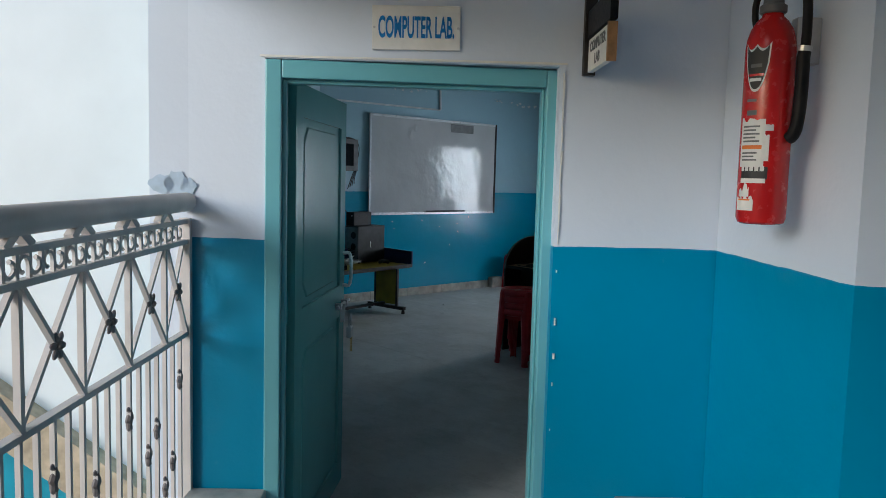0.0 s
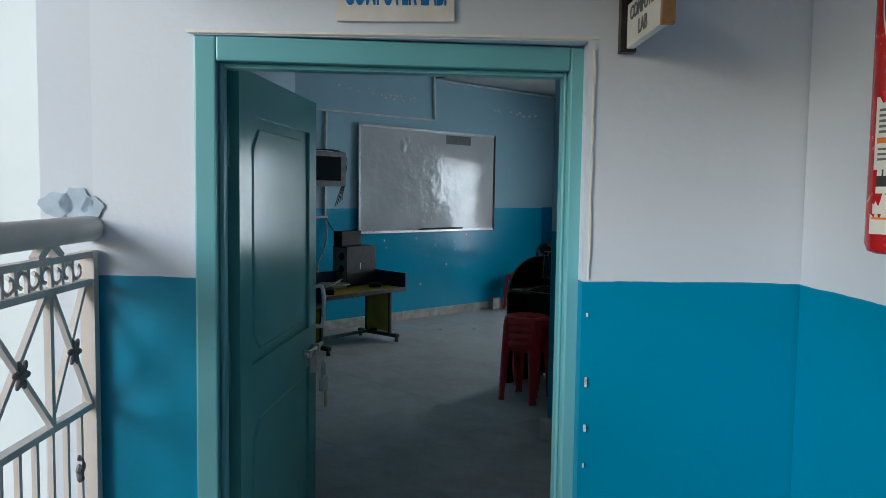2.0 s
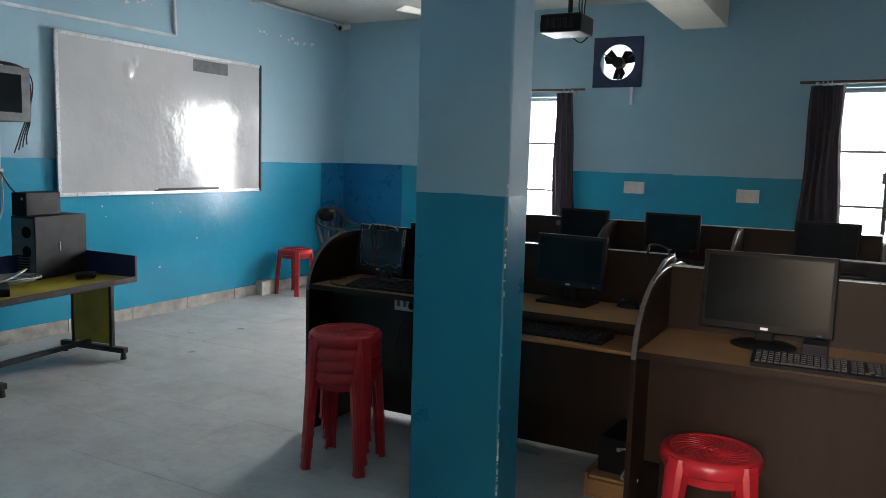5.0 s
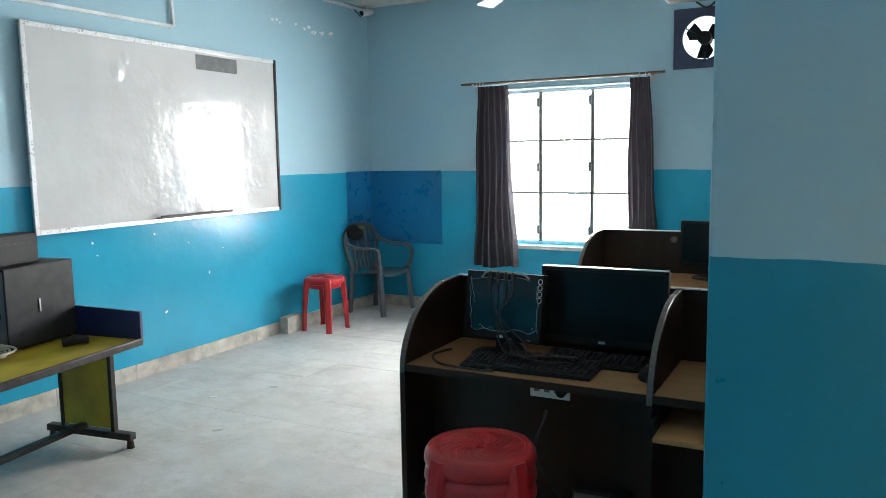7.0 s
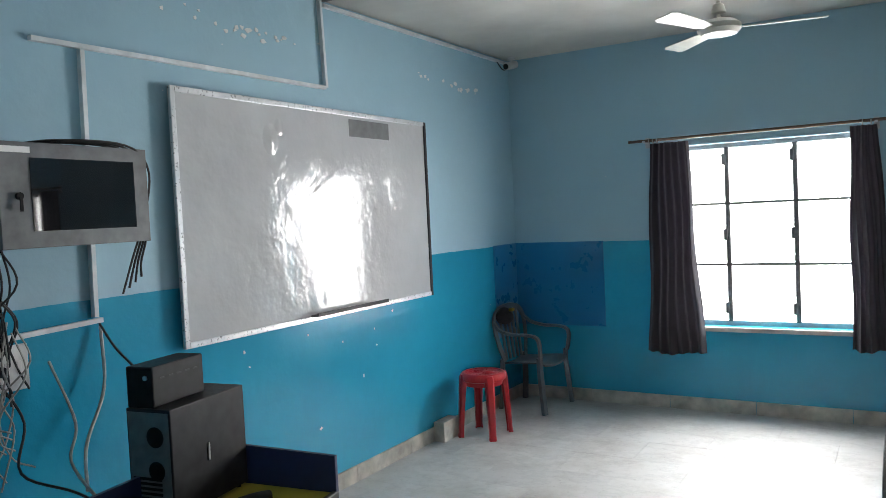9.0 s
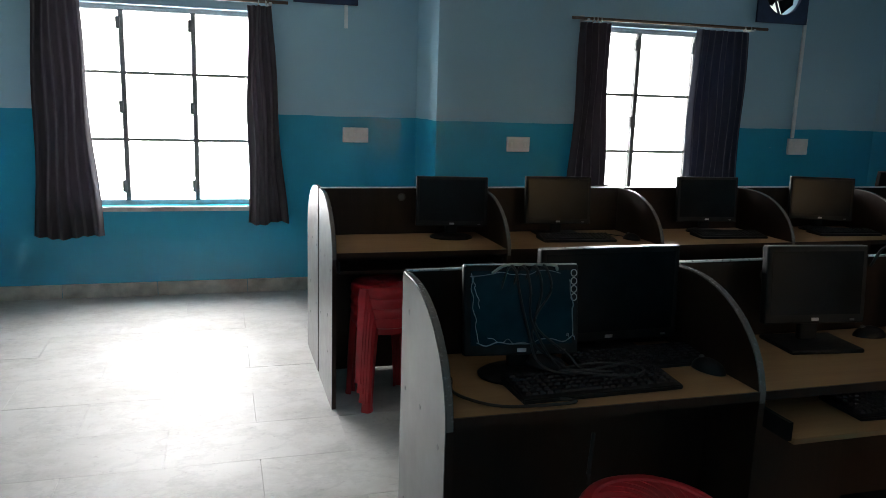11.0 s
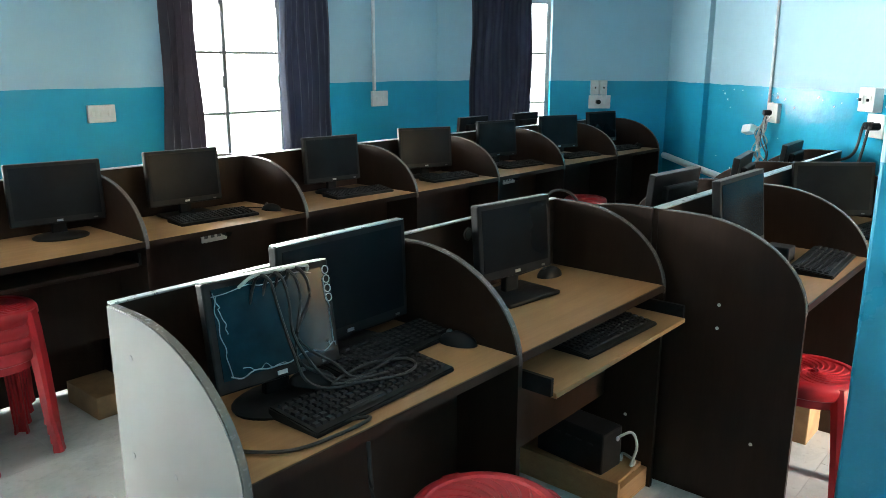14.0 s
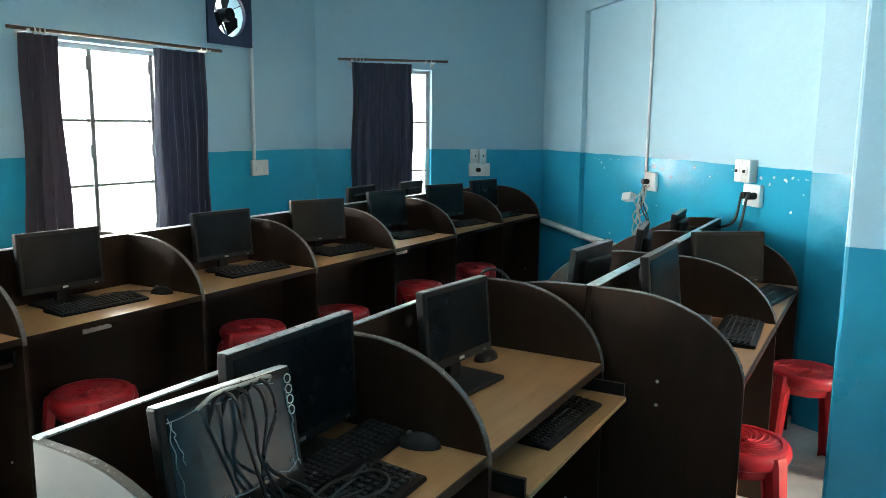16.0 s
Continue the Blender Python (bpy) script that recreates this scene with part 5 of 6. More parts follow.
bm = B()
slab(bm, [(-0.04, -0.05), (0.05, -0.045), (0.045, 0.05), (-0.045, 0.045)], 0.004, "x", 0)
mesh_thing("paper_note", bm, M_PAPER, "crumpled white paper note among the cables", "paper", m=pose(-6.26, 5.97, 1.235, 42, 0, 8))
rnd = random.Random(31)
bm = B()
for k in range(15):
    y, z = rnd.uniform(6.9, 10.3), rnd.uniform(0.25, 1.0) if k % 3 else rnd.uniform(0.8, 1.25)
    r, n = rnd.uniform(0.003, 0.011), 6
    slab(bm, [(y + r * rnd.uniform(0.5, 1.5) * math.cos(2 * math.pi * i / n), z + r * rnd.uniform(0.5, 1.5) * math.sin(2 * math.pi * i / n)) for i in range(n)], 0.002, "x", WX + 0.0005)
mesh_thing("dado_chips", bm, M_PVC, "scattered white chips in the glossy blue dado", "plaster", "", "structure")
rnd = random.Random(32)
bm = B()
for k in range(44):
    a, z = rnd.uniform(0.9, 3.6), 1.28 - abs(rnd.gauss(0, 0.05)) if k % 4 else rnd.uniform(0.6, 1.3)
    r, n = rnd.uniform(0.003, 0.012), 6
    slab(bm, [(-a + r * rnd.uniform(0.5, 1.5) * math.cos(2 * math.pi * i / n), z + r * rnd.uniform(0.4, 1.2) * math.sin(2 * math.pi * i / n)) for i in range(n)], 0.002, "y", 0.0005)
mesh_thing("dado_chips", bm, M_PVC, "white paint chips along the far wall's dado edge", "plaster", "", "structure", m=FAR)

# ---- low tables ----
def low_table(m, L, label, legs):
    """Low steel table with mustard top and navy upstands: local x its depth from the back, y its length."""
    t = thing("low_table", m, label, "table", "low computer tables")
    D, H = 0.52, 0.58
    bm = B()
    bx(bm, 0, 0, H - 0.02, D, L, H, 0.002)
    part("tabletop", bm, M_YELLOW, t, "mustard yellow laminate top")
    bm = B()
    bx(bm, D, 0, H - 0.035, D + 0.022, L, H + 0.006, 0.006)
    part("front_edging", bm, M_STEEL, t, "dark rounded edging")
    bm = B()
    bx(bm, 0, 0.0, H - 0.045, D - 0.02, L, H - 0.0205)
    part("underframe", bm, M_STEEL, t)
    for y in (0.0, L - 0.016):
        bm = B()
        slab(bm, [(0.016, H - 0.02), (D + 0.02, H - 0.02), (D + 0.02, H + 0.155), (0.016, H + 0.17)], 0.016, "y", y)
        part("end_upstand", bm, M_NAVY, t, "navy upstand board")
    bm = B()
    bx(bm, 0, 0, H - 0.02, 0.016, L, H + 0.17)
    part("back_upstand", bm, M_NAVY, t, "navy upstand board")
    for y in legs:
        bm = B()
        bx(bm, 0.13, y - 0.009, 0.10, D - 0.10, y + 0.009, H - 0.045)
        leg = part("leg_panel", bm, M_YELLOW, t, "mustard leg panel")
        for x in (0.11, D - 0.10):
            bm = B()
            bx(bm, x, y - 0.014, 0.06, x + 0.022, y + 0.014, H - 0.045, 0.003)
            part("upright", bm, M_STEEL, leg)
        bm = B()
        bx(bm, 0.02, y - 0.022, 0.045, D + 0.02, y + 0.022, 0.085, 0.006)
        for x in (0.04, D):
            rod(bm, (x, y, 0.0), (x, y, 0.05), 0.02, 10, 0.014)
        part("foot", bm, M_STEEL, t)
    bm = B()
    bx(bm, 0.23, legs[0], 0.0855, 0.27, legs[-1], 0.115, 0.003)
    part("stretcher", bm, M_STEEL, t)
    return t


low_table(pose(-5.906, 5.811, 0, 0, 0, 8) @ Matrix.Diagonal((1.054, 1.054, 0.93, 1)), 1.12, "low mustard-topped table with navy upstands and dark steel feet", (0.14, 1.01))
low_table(pose(-5.444, 4.552, 0, 0, 0, 8) @ Matrix.Diagonal((1.054, 1.054, 0.93, 1)), 1.06, "second low mustard table with navy upstands", (0.14, 0.90))
tower(pose(-5.976, 6.758, 0.5396, 0, 0, 9), "dusty black computer tower standing on the low table", 0.20, 0.42, 0.406)
ups(pose(-6.005, 6.69, 0.9458, 0, 0, 10), "black battery backup unit on top of the tower")
bm = B()
rnd = random.Random(8)
pts = []
for k in range(84):
    a, r = k * math.pi / 6, 0.07 + 0.012 * (k // 12) + rnd.uniform(-0.008, 0.008)
    pts.append((-5.797 + r * math.cos(a), 6.363 + r * 1.25 * math.sin(a), 0.551 + 0.006 * (k // 12) + rnd.uniform(0, 0.006)))
tube(bm, pts, 0.0055, 6, 3)
mesh_thing("cable_coil", bm, M_WIREW, "coil of pale network cable on the table", "cable", "", "", True)
bm = B()
tube(bm, [(-5.735, 6.763, 0.562), (-5.70, 6.815, 0.568), (-5.685, 6.868, 0.562)], 0.022, 12, 4)
mesh_thing("rubber_grip", bm, M_DARK, "short dark rubber tube on the table", "tube", "", "", True)
bm = B()
bx(bm, -0.14, -0.11, 0, 0.14, 0.11, 0.045, 0.006)
mesh_thing("network_switch", bm, M_BLACK, "flat black network box on the table", "network switch", m=pose(-5.628, 6.12, 0.5396, 0, 0, -30))
cable("cable", [(-5.65, 6.19, 0.59), (-5.67, 6.30, 0.61), (-5.75, 6.44, 0.64), (-5.83, 6.36, 0.585), (-5.86, 6.25, 0.56)], 0.006, M_WIREW, "pale cable end lying over the coil")
monitor(pose(-5.291, 5.351, 0.5396, 0, 0, 76), 0.40, 0.26, "old dark monitor leaning on the low table", 16, lift=0.10)
keyboard(pose(-5.069, 5.509, 0.5396, 0, 0, 88), 0.36, 0.15, "dark keyboard on the low table")

# ---- plastic armchair ----
ch = thing("plastic_chair", pose(-6.255, 10.45, 0, 0, 0, 86), "grey plastic armchair in the corner", "chair")
bm = B()
rows = []
for j in range(9):
    y = -0.235 + 0.42 * j / 8
    hw = 0.205 - 0.03 * (j / 8) ** 2
    rows.append([bm.verts.new((hw * (i / 6 - 1), y, 0.405 - 0.025 * math.sin(math.pi * i / 12) - 0.03 * (j / 8) - 0.02 * max(0, 1 - j) )) for i in range(13)])
low = [[bm.verts.new((v.co.x, v.co.y, v.co.z - 0.014)) for v in r] for r in rows]
for g in (rows, low):
    for u, v in zip(g, g[1:]):
        for i in range(12):
            bm.faces.new((u[i], u[i + 1], v[i + 1], v[i]))
rim_up = rows[0] + [r[-1] for r in rows[1:]] + rows[-1][-2::-1] + [r[0] for r in rows[-2:0:-1]]
rim_lo = low[0] + [r[-1] for r in low[1:]] + low[-1][-2::-1] + [r[0] for r in low[-2:0:-1]]
for i in range(len(rim_up)):
    k = (i + 1) % len(rim_up)
    bm.faces.new((rim_up[i], rim_up[k], rim_lo[k], rim_lo[i]))
part("seat", bm, M_CHAIR, ch, "dished grey plastic seat", True)


def strap(pts, w, t, side):
    """Flat moulded strip along pts: w across the vector side, t thick."""
    pts, rings, bm = smooth_path(pts, 6), [], B()
    side = Vector(side).normalized()
    for i, p in enumerate(pts):
        d = (pts[min(i + 1, len(pts) - 1)] - pts[max(i - 1, 0)]).normalized()
        n = d.cross(side).normalized()
        rings.append([bm.verts.new(p + a * w / 2 * side + b * t / 2 * n) for a, b in ((-1, -0.5), (-0.7, 1), (0.7, 1), (1, -0.5), (0.6, -1), (-0.6, -1))])
    for u, v in zip(rings, rings[1:]):
        for i in range(6):
            bm.faces.new((u[i], u[(i + 1) % 6], v[(i + 1) % 6], v[i]))
    bm.faces.new(rings[0][::-1])
    bm.faces.new(rings[-1])
    return bm


for sx in (-1, 1):
    part("armrest", strap([(sx * 0.235, 0.185, 0.70), (sx * 0.262, 0.12, 0.645), (sx * 0.27, 0.0, 0.62), (sx * 0.268, -0.13, 0.62), (sx * 0.262, -0.205, 0.60), (sx * 0.255, -0.225, 0.54), (sx * 0.235, -0.215, 0.43)], 0.048, 0.022, (1, 0, 0)), M_CHAIR, ch, "", True)
    part("front_leg", strap([(sx * 0.225, -0.205, 0.44), (sx * 0.225, -0.205, 0.34), (sx * 0.232, -0.222, 0.16), (sx * 0.24, -0.24, 0.0)], 0.055, 0.034, (1, 0.25 * sx, 0)), M_CHAIR, ch, "", True)
    part("back_leg", strap([(sx * 0.18, 0.155, 0.40), (sx * 0.19, 0.16, 0.2), (sx * 0.2, 0.175, 0.0)], 0.05, 0.034, (1, -0.25 * sx, 0)), M_CHAIR, ch, "", True)
bm = strap([(-0.17, 0.14, 0.38), (-0.225, 0.165, 0.55), (-0.235, 0.188, 0.70), (-0.16, 0.2, 0.785), (0.0, 0.205, 0.81), (0.16, 0.2, 0.785), (0.235, 0.188, 0.70), (0.225, 0.165, 0.55), (0.17, 0.14, 0.38)], 0.02, 0.045, (0, 1, 0.15))
part("back_hoop", bm, M_CHAIR, ch, "rounded hoop of the back", True)
for k in range(5):
    x = -0.12 + 0.06 * k
    part("back_slat", strap([(x * 1.0, 0.15, 0.385), (x * 1.05, 0.17, 0.55), (x * 1.1, 0.192, 0.70), (x * 1.1, 0.202, 0.79)], 0.034, 0.012, (1, 0, 0)), M_CHAIR, ch, "", True)
bm = B()
bmesh.ops.create_icosphere(bm, subdivisions=3, radius=0.09)
for v in bm.verts:
    v.co *= 1 + 0.35 * noise.noise(v.co * 14)
bmesh.ops.scale(bm, vec=(1.1, 0.7, 0.75), verts=bm.verts[:])
rag = mesh_thing("rag", bm, M_DARK, "crumpled dark rag over the chair back", "cloth", "", "", True, pose(-6.43, 10.36, 0.745, 0, 0, 86))
bm = B()
bx(bm, -0.025, -0.015, -0.012, 0.025, 0.015, 0.012, 0.005)
part("yellow_tag", bm, M_YELLOW, rag).matrix_basis = pose(0.0, -0.07, 0.05)

# ---- ceiling fittings ----
pr = thing("projector", pose(-3.08, 8.5, 0), "black ceiling projector on a short pole", "projector")
bm = B()
bx(bm, -0.14, -0.13, 2.22, 0.14, 0.13, 2.34, 0.012)
body = part("body", bm, M_BLACK, pr)
bm = B()
rod(bm, (-0.16, -0.04, 2.28), (-0.138, -0.04, 2.28), 0.035, 18)
part("lens", bm, M_SCREEN, body)
for k in range(5):
    bm = B()
    bx(bm, -0.1 + 0.04 * k, -0.132, 2.25, -0.075 + 0.04 * k, -0.1295, 2.31)
    part("vent", bm, M_DARK, body)
bm = B()
rod(bm, (0.02, 0, 2.33), (0.02, 0, CEIL - 0.001), 0.016, 12)
part("pole", bm, M_BLACK, pr, "", True)
bm = B()
lathe(bm, [(0.06, CEIL - 0.02), (0.06, CEIL - 0.001)], 20, (0.02, 0))
part("ceiling_plate", bm, M_SILVER, pr)
bm = B()
for k in range(3):
    tube(bm, [(0.03, 0.02 * k, CEIL - 0.03), (0.07 + 0.02 * k, 0.03, 2.55), (0.1, 0.05 * k - 0.05, 2.36), (0.13, 0.1, 2.26), (0.06, 0.14, 2.19), (0.0, 0.13, 2.22)], 0.005, 6, 4)
part("cables", bm, M_WIREK, pr, "", True)

fan = thing("ceiling_fan", pose(-4.54, 9.60, 0.07), "cream three-bladed ceiling fan", "ceiling fan")
bm = B()
lathe(bm, [(0.03, 2.50), (0.10, 2.505), (0.125, 2.53), (0.125, 2.56), (0.09, 2.585), (0.03, 2.60)], 32)
part("motor", bm, M_CREAM, fan, "", True)
bm = B()
rod(bm, (0, 0, 2.6), (0, 0, CEIL - 0.072), 0.014, 12)
lathe(bm, [(0.015, 2.62), (0.045, 2.63), (0.03, 2.68), (0.014, 2.69)], 20)
lathe(bm, [(0.014, CEIL - 0.16), (0.03, CEIL - 0.15), (0.06, CEIL - 0.074)], 20)
part("downrod", bm, M_CREAM, fan, "", True)
for k in range(3):
    bm = B()
    slab(bm, [(0.12, -0.03), (0.2, -0.05), (0.55, -0.07), (0.58, -0.05), (0.58, 0.05), (0.54, 0.07), (0.2, 0.045), (0.12, 0.03)], 0.005, "z", 2.535)
    o = part("blade", bm, M_CREAM, fan)
    o.matrix_basis = pose(0, 0, 0, 0, 0, 12 + 120 * k) @ pose(0, 0, 2.537, 9, 0, 0) @ pose(0, 0, -2.537)

cc = thing("security_camera", pose(-6.40, 10.63, 0), "small white security camera under the ceiling corner", "camera")
bm = B()
rod(bm, (0, 0, CEIL - 0.05), (0, 0, CEIL - 0.002), 0.012, 12)
lathe(bm, [(0.035, CEIL - 0.015), (0.035, CEIL - 0.002)], 18)
part("mount", bm, M_WHITE, cc)
bm = B()
rod(bm, (0.03, 0.02, CEIL - 0.055), (0.0, -0.10, CEIL - 0.085), 0.03, 16)
bd = part("housing", bm, M_WHITE, cc, "", True)
bm = B()
rod(bm, (0.0, -0.10, CEIL - 0.085), (-0.001, -0.106, CEIL - 0.087), 0.024, 16)
part("lens_window", bm, M_BLACK, bd)
cable("cable", [(-6.48, 10.5, CEIL - 0.02), (-6.45, 10.58, CEIL - 0.1), (-6.41, 10.63, CEIL - 0.06)], 0.005, M_WIREK, "short black cable by the security camera")

# ---- under the desks ----
pn = thing("wooden_plinth", pose(-2.10, 6.78, 0) @ Matrix.Diagonal((0.80, 1.15, 0.68, 1)), "pale laminate plinth box under the desk", "plinth")
for nm, q in (("bottom", (-0.135, -0.205, 0.0, 0.135, 0.205, 0.018)), ("side_board", (-0.135, -0.205, 0.018, -0.117, 0.205, 0.15)), ("side_board", (0.117, -0.185, 0.018, 0.135, 0.205, 0.13)), ("front_board", (-0.117, -0.205, 0.018, 0.135, -0.187, 0.112)), ("top", (-0.117, -0.187, 0.112, 0.117, 0.205, 0.129))):
    part(nm, bx(B(), *q, 0.0015), M_TOP, pn)
ups(pose(-2.105, 6.76, 0.0885, 0, 0, -5), "black battery unit on the plinth under the desk")
cable("cable", [(-2.085, 6.62, 0.20), (-2.045, 6.585, 0.215), (-2.03, 6.57, 0.16), (-2.06, 6.575, 0.10), (-2.02, 6.58, 0.096), (-2.01, 6.63, 0.105), (-2.045, 6.62, 0.097)], 0.005, M_WIREW, "white power cable beside the battery unit")
cable("cable", [(-2.2, 6.85, 0.29), (-2.3, 6.75, 0.33), (-2.4, 6.74, 0.5), (-2.5, 6.74, 0.62)], 0.006, M_WIREW, "pale cable rising under the desk")
cable("cable", [(-3.2, 6.70, 0.6), (-3.22, 6.66, 0.45), (-3.1, 6.7, 0.25), (-2.95, 6.8, 0.04), (-2.7, 6.85, 0.02)], 0.006, M_WIREK, "black cable sagging under the desk")
tower(pose(-3.02, 6.80, 0.0, 0, 0, 4), "black computer tower in the shade under the desk", 0.18, 0.24, 0.36)
bm = B()
bx(bm, -3.02, 8.52, 0, -2.84, 8.8, 0.10, 0.003)
mesh_thing("cardboard_box", bm, M_CARD, "flat cardboard box under the window desk", "box")
for x in (-2.4, -1.55, -0.7, 0.1, 0.9):
    tower(pose(x + 0.12, 8.78, 0.0, 0, 0, 3), "black computer tower under the window desk", 0.17, 0.22, 0.36)
bm = B()
bx(bm, -1.77, 6.33, TOP_Z, -1.69, 6.42, TOP_Z + 0.055, 0.004)
mesh_thing("small_box", bm, M_DARK, "small dark box beside the monitor", "box", m=pose(0.35, -0.02, 0))
bm = B()
bx(bm, -1.3, 6.2, 0, -1.0, 6.5, 0.16, 0.003)
mesh_thing("cardboard_box", bm, M_CARD, "low cardboard box under the double desk", "box")

# ---- door ----
df = thing("door_frame", DOOR @ pose(-0.5, -0.012, 0, 0, 0, 4.2) @ pose(0.5, 0, 0), "teal gloss-painted wooden door frame", "door frame", "", "structure")
for a, b, c, d in ((-0.5, -0.445, -0.02, 1.878), (0.474, 0.5135, -0.02, 1.878), (-0.445, 0.474, 1.816, 1.878)):
    bm = B()
    bx(bm, a, 0.0, c, b, 0.08, d, 0.005)
    part("jamb" if c < 0 else "head", bm, M_TEAL, df)
for a, b, c, d in ((-0.445, -0.43, -0.02, 1.816), (0.464, 0.474, -0.02, 1.816), (-0.43, 0.464, 1.802, 1.816)):
    bm = B()
    bx(bm, a, 0.03, c, b, 0.076, d, 0.004)
    part("stop", bm, M_TEAL, df)
for z in (1.55, 0.95):
    bm = B()
    bx(bm, -0.462, 0.0805, z, -0.428, 0.098, z + 0.12, 0.002)
    part("hinge", bm, M_TEALD, df)
leaf = thing("door", DOOR @ pose(-0.43, 0.10, 0, 0, 0, 84.5), "teal panelled door standing open with bolt and padlock", "door")
bm = B()
LW = 0.85
for a, b, c, d in ((0, 0.1, 0.01, 1.82), (LW - 0.1, LW, 0.01, 1.82), (0.1, LW - 0.1, 1.70, 1.82), (0.1, LW - 0.1, 0.84, 0.985), (0.1, LW - 0.1, 0.01, 0.14)):
    bx(bm, a, -0.018, c, b, 0.018, d)
stile = part("stile_frame", bm, M_TEALD, leaf)
for c, d in ((0.985, 1.70), (0.14, 0.84)):
    bm = B()
    k = 0.06
    slab(bm, [(0.1, c), (LW - 0.1, c), (LW - 0.1, d), (0.1, d)], 0.014, "y", -0.007)
    slab(bm, [(0.13 + k, c + 0.03), (LW - 0.13 - k, c + 0.03), (LW - 0.13, c + 0.03 + k), (LW - 0.13, d - 0.03 - k), (LW - 0.13 - k, d - 0.03), (0.13 + k, d - 0.03), (0.13, d - 0.03 - k), (0.13, c + 0.03 + k)], 0.026, "y", -0.013)
    bmesh.ops.bevel(bm, geom=[e for e in bm.edges if abs(e.verts[0].co.y) > 0.012 and abs(e.verts[1].co.y) > 0.012], offset=0.006, segments=1, affect="EDGES")
    part("raised_panel", bm, M_TEALD, leaf)
bm = B()
tube(bm, [(LW - 0.04, -0.02, 0.98), (LW - 0.04, -0.055, 0.99), (LW - 0.04, -0.055, 1.12), (LW - 0.04, -0.02, 1.13)], 0.008, 8, 4)
part("pull_handle", bm, M_ALU, leaf, "worn metal pull handle", True)
bm = B()
rod(bm, (LW - 0.22, -0.035, 0.90), (LW + 0.03, -0.035, 0.90), 0.008, 10)
for x in (LW - 0.18, LW - 0.05):
    bx(bm, x - 0.012, -0.046, 0.886, x + 0.012, -0.018, 0.914, 0.002)
bx(bm, LW - 0.13, -0.05, 0.82, LW - 0.115, -0.03, 0.905)
part("slide_bolt", bm, M_SILVER, leaf, "steel slide bolt")
pl = thing("padlock", DOOR @ pose(-0.43, 0.10, 0, 0, 0, 84.5) @ pose(LW - 0.03, -0.055, 0.73), "steel padlock with hanging keys on the bolt", "padlock")
bm = B()
bx(bm, -0.028, -0.012, 0, 0.028, 0.012, 0.055, 0.005)
part("body", bm, M_SILVER, pl)
bm = B()
tube(bm, [(-0.018, 0, 0.05), (-0.018, 0, 0.09), (0, 0, 0.112), (0.018, 0, 0.09), (0.018, 0, 0.05)], 0.005, 8, 4)
part("shackle", bm, M_SILVER, pl, "", True)
for k in range(2):
    bm = B()
    bx(bm, 0.03, -0.004 + 0.006 * k, -0.075, 0.042, -0.002 + 0.006 * k, 0.0)
    rod(bm, (0.036, -0.005 + 0.006 * k, 0.0), (0.036, -0.001 + 0.006 * k, 0.0), 0.014, 12)
    part("key", bm, M_BRASS, pl, "brass key")

# ---- signs ----
sg = thing("door_sign", DOOR @ pose(0.01, 0, 1.995, 0, -0.6, 0), "white door sign lettered in blue, screwed above the door", "sign")
bm = B()
bx(bm, -0.15, -0.008, -0.074, 0.15, -0.0005, 0.074, 0.002)
part("plate", bm, M_PAPER, sg)
words("lettering", "COMPUTER LAB.", 0.098, M_PRINTB, sg, pose(0, -0.0085, -0.002, 90, 0, 0), 0.355, bold=0.024).data.materials[0] = M_PRINTB
for sx in (-1, 1):
    bm = B()
    rod(bm, (sx * 0.142, -0.011, 0), (sx * 0.142, -0.007, 0), 0.004, 10)
    part("screw", bm, M_SILVER, sg)
bk = thing("hanging_sign", DOOR @ pose(0.60, 0, 0), "projecting white sign board in a black bracket", "sign")
bm = B()
bx(bm, -0.02, -0.03, 1.85, 0.02, -0.001, 2.35)
bx(bm, -0.014, -0.42, 2.32, 0.014, -0.03, 2.35)
part("bracket", bm, M_STEEL, bk, "black steel bracket")
bm = B()
bx(bm, -0.012, -0.37, 1.97, 0.012, -0.035, 2.06, 0.002)
part("upper_board", bm, M_BLACK, bk, "dark upper board")
bm = B()
bx(bm, -0.01, -0.345, 1.855, 0.01, -0.05, 1.962, 0.002)
wbp = part("board", bm, M_PAPER, bk, "white board with lettering")
bm = B()
bx(bm, -0.014, -0.36, 1.85, 0.014, -0.3455, 1.965)
part("edge_batten", bm, M_TAN, wbp, "brown wooden edge")
words("lettering", "COMPUTER\nLAB", 0.046, M_MID, bk, pose(-0.0105, -0.195, 1.908, 90, 0, -90), 0.95)

# ---- fire extinguisher ----
fx_ = thing("fire_extinguisher", DOOR @ pose(0.957, -0.63, 1.39), "red wall-mounted fire extinguisher with torn white labels", "fire extinguisher")
ER = 0.063
bm = B()
lathe(bm, [(0.048, 0.0), (0.058, 0.004), (ER, 0.018), (ER, 0.455), (0.060, 0.482), (0.052, 0.508), (0.040, 0.528), (0.028, 0.540), (0.024, 0.552)], 48)
cyl = part("cylinder", bm, M_RED, fx_, "red painted cylinder", True)
bm = B()
lathe(bm, [(0.030, 0.548), (0.034, 0.552), (0.034, 0.568), (0.026, 0.574), (0.024, 0.60)], 24)
part("neck_ring", bm, M_MID, fx_, "grey metal neck ring", True)
bm = B()
rod(bm, (0, 0, 0.59), (0, 0, 0.66), 0.021, 16)
bx(bm, -0.018, -0.05, 0.605, 0.018, 0.055, 0.635, 0.006)
valve = part("valve", bm, M_BLACK, fx_, "black valve block", True)
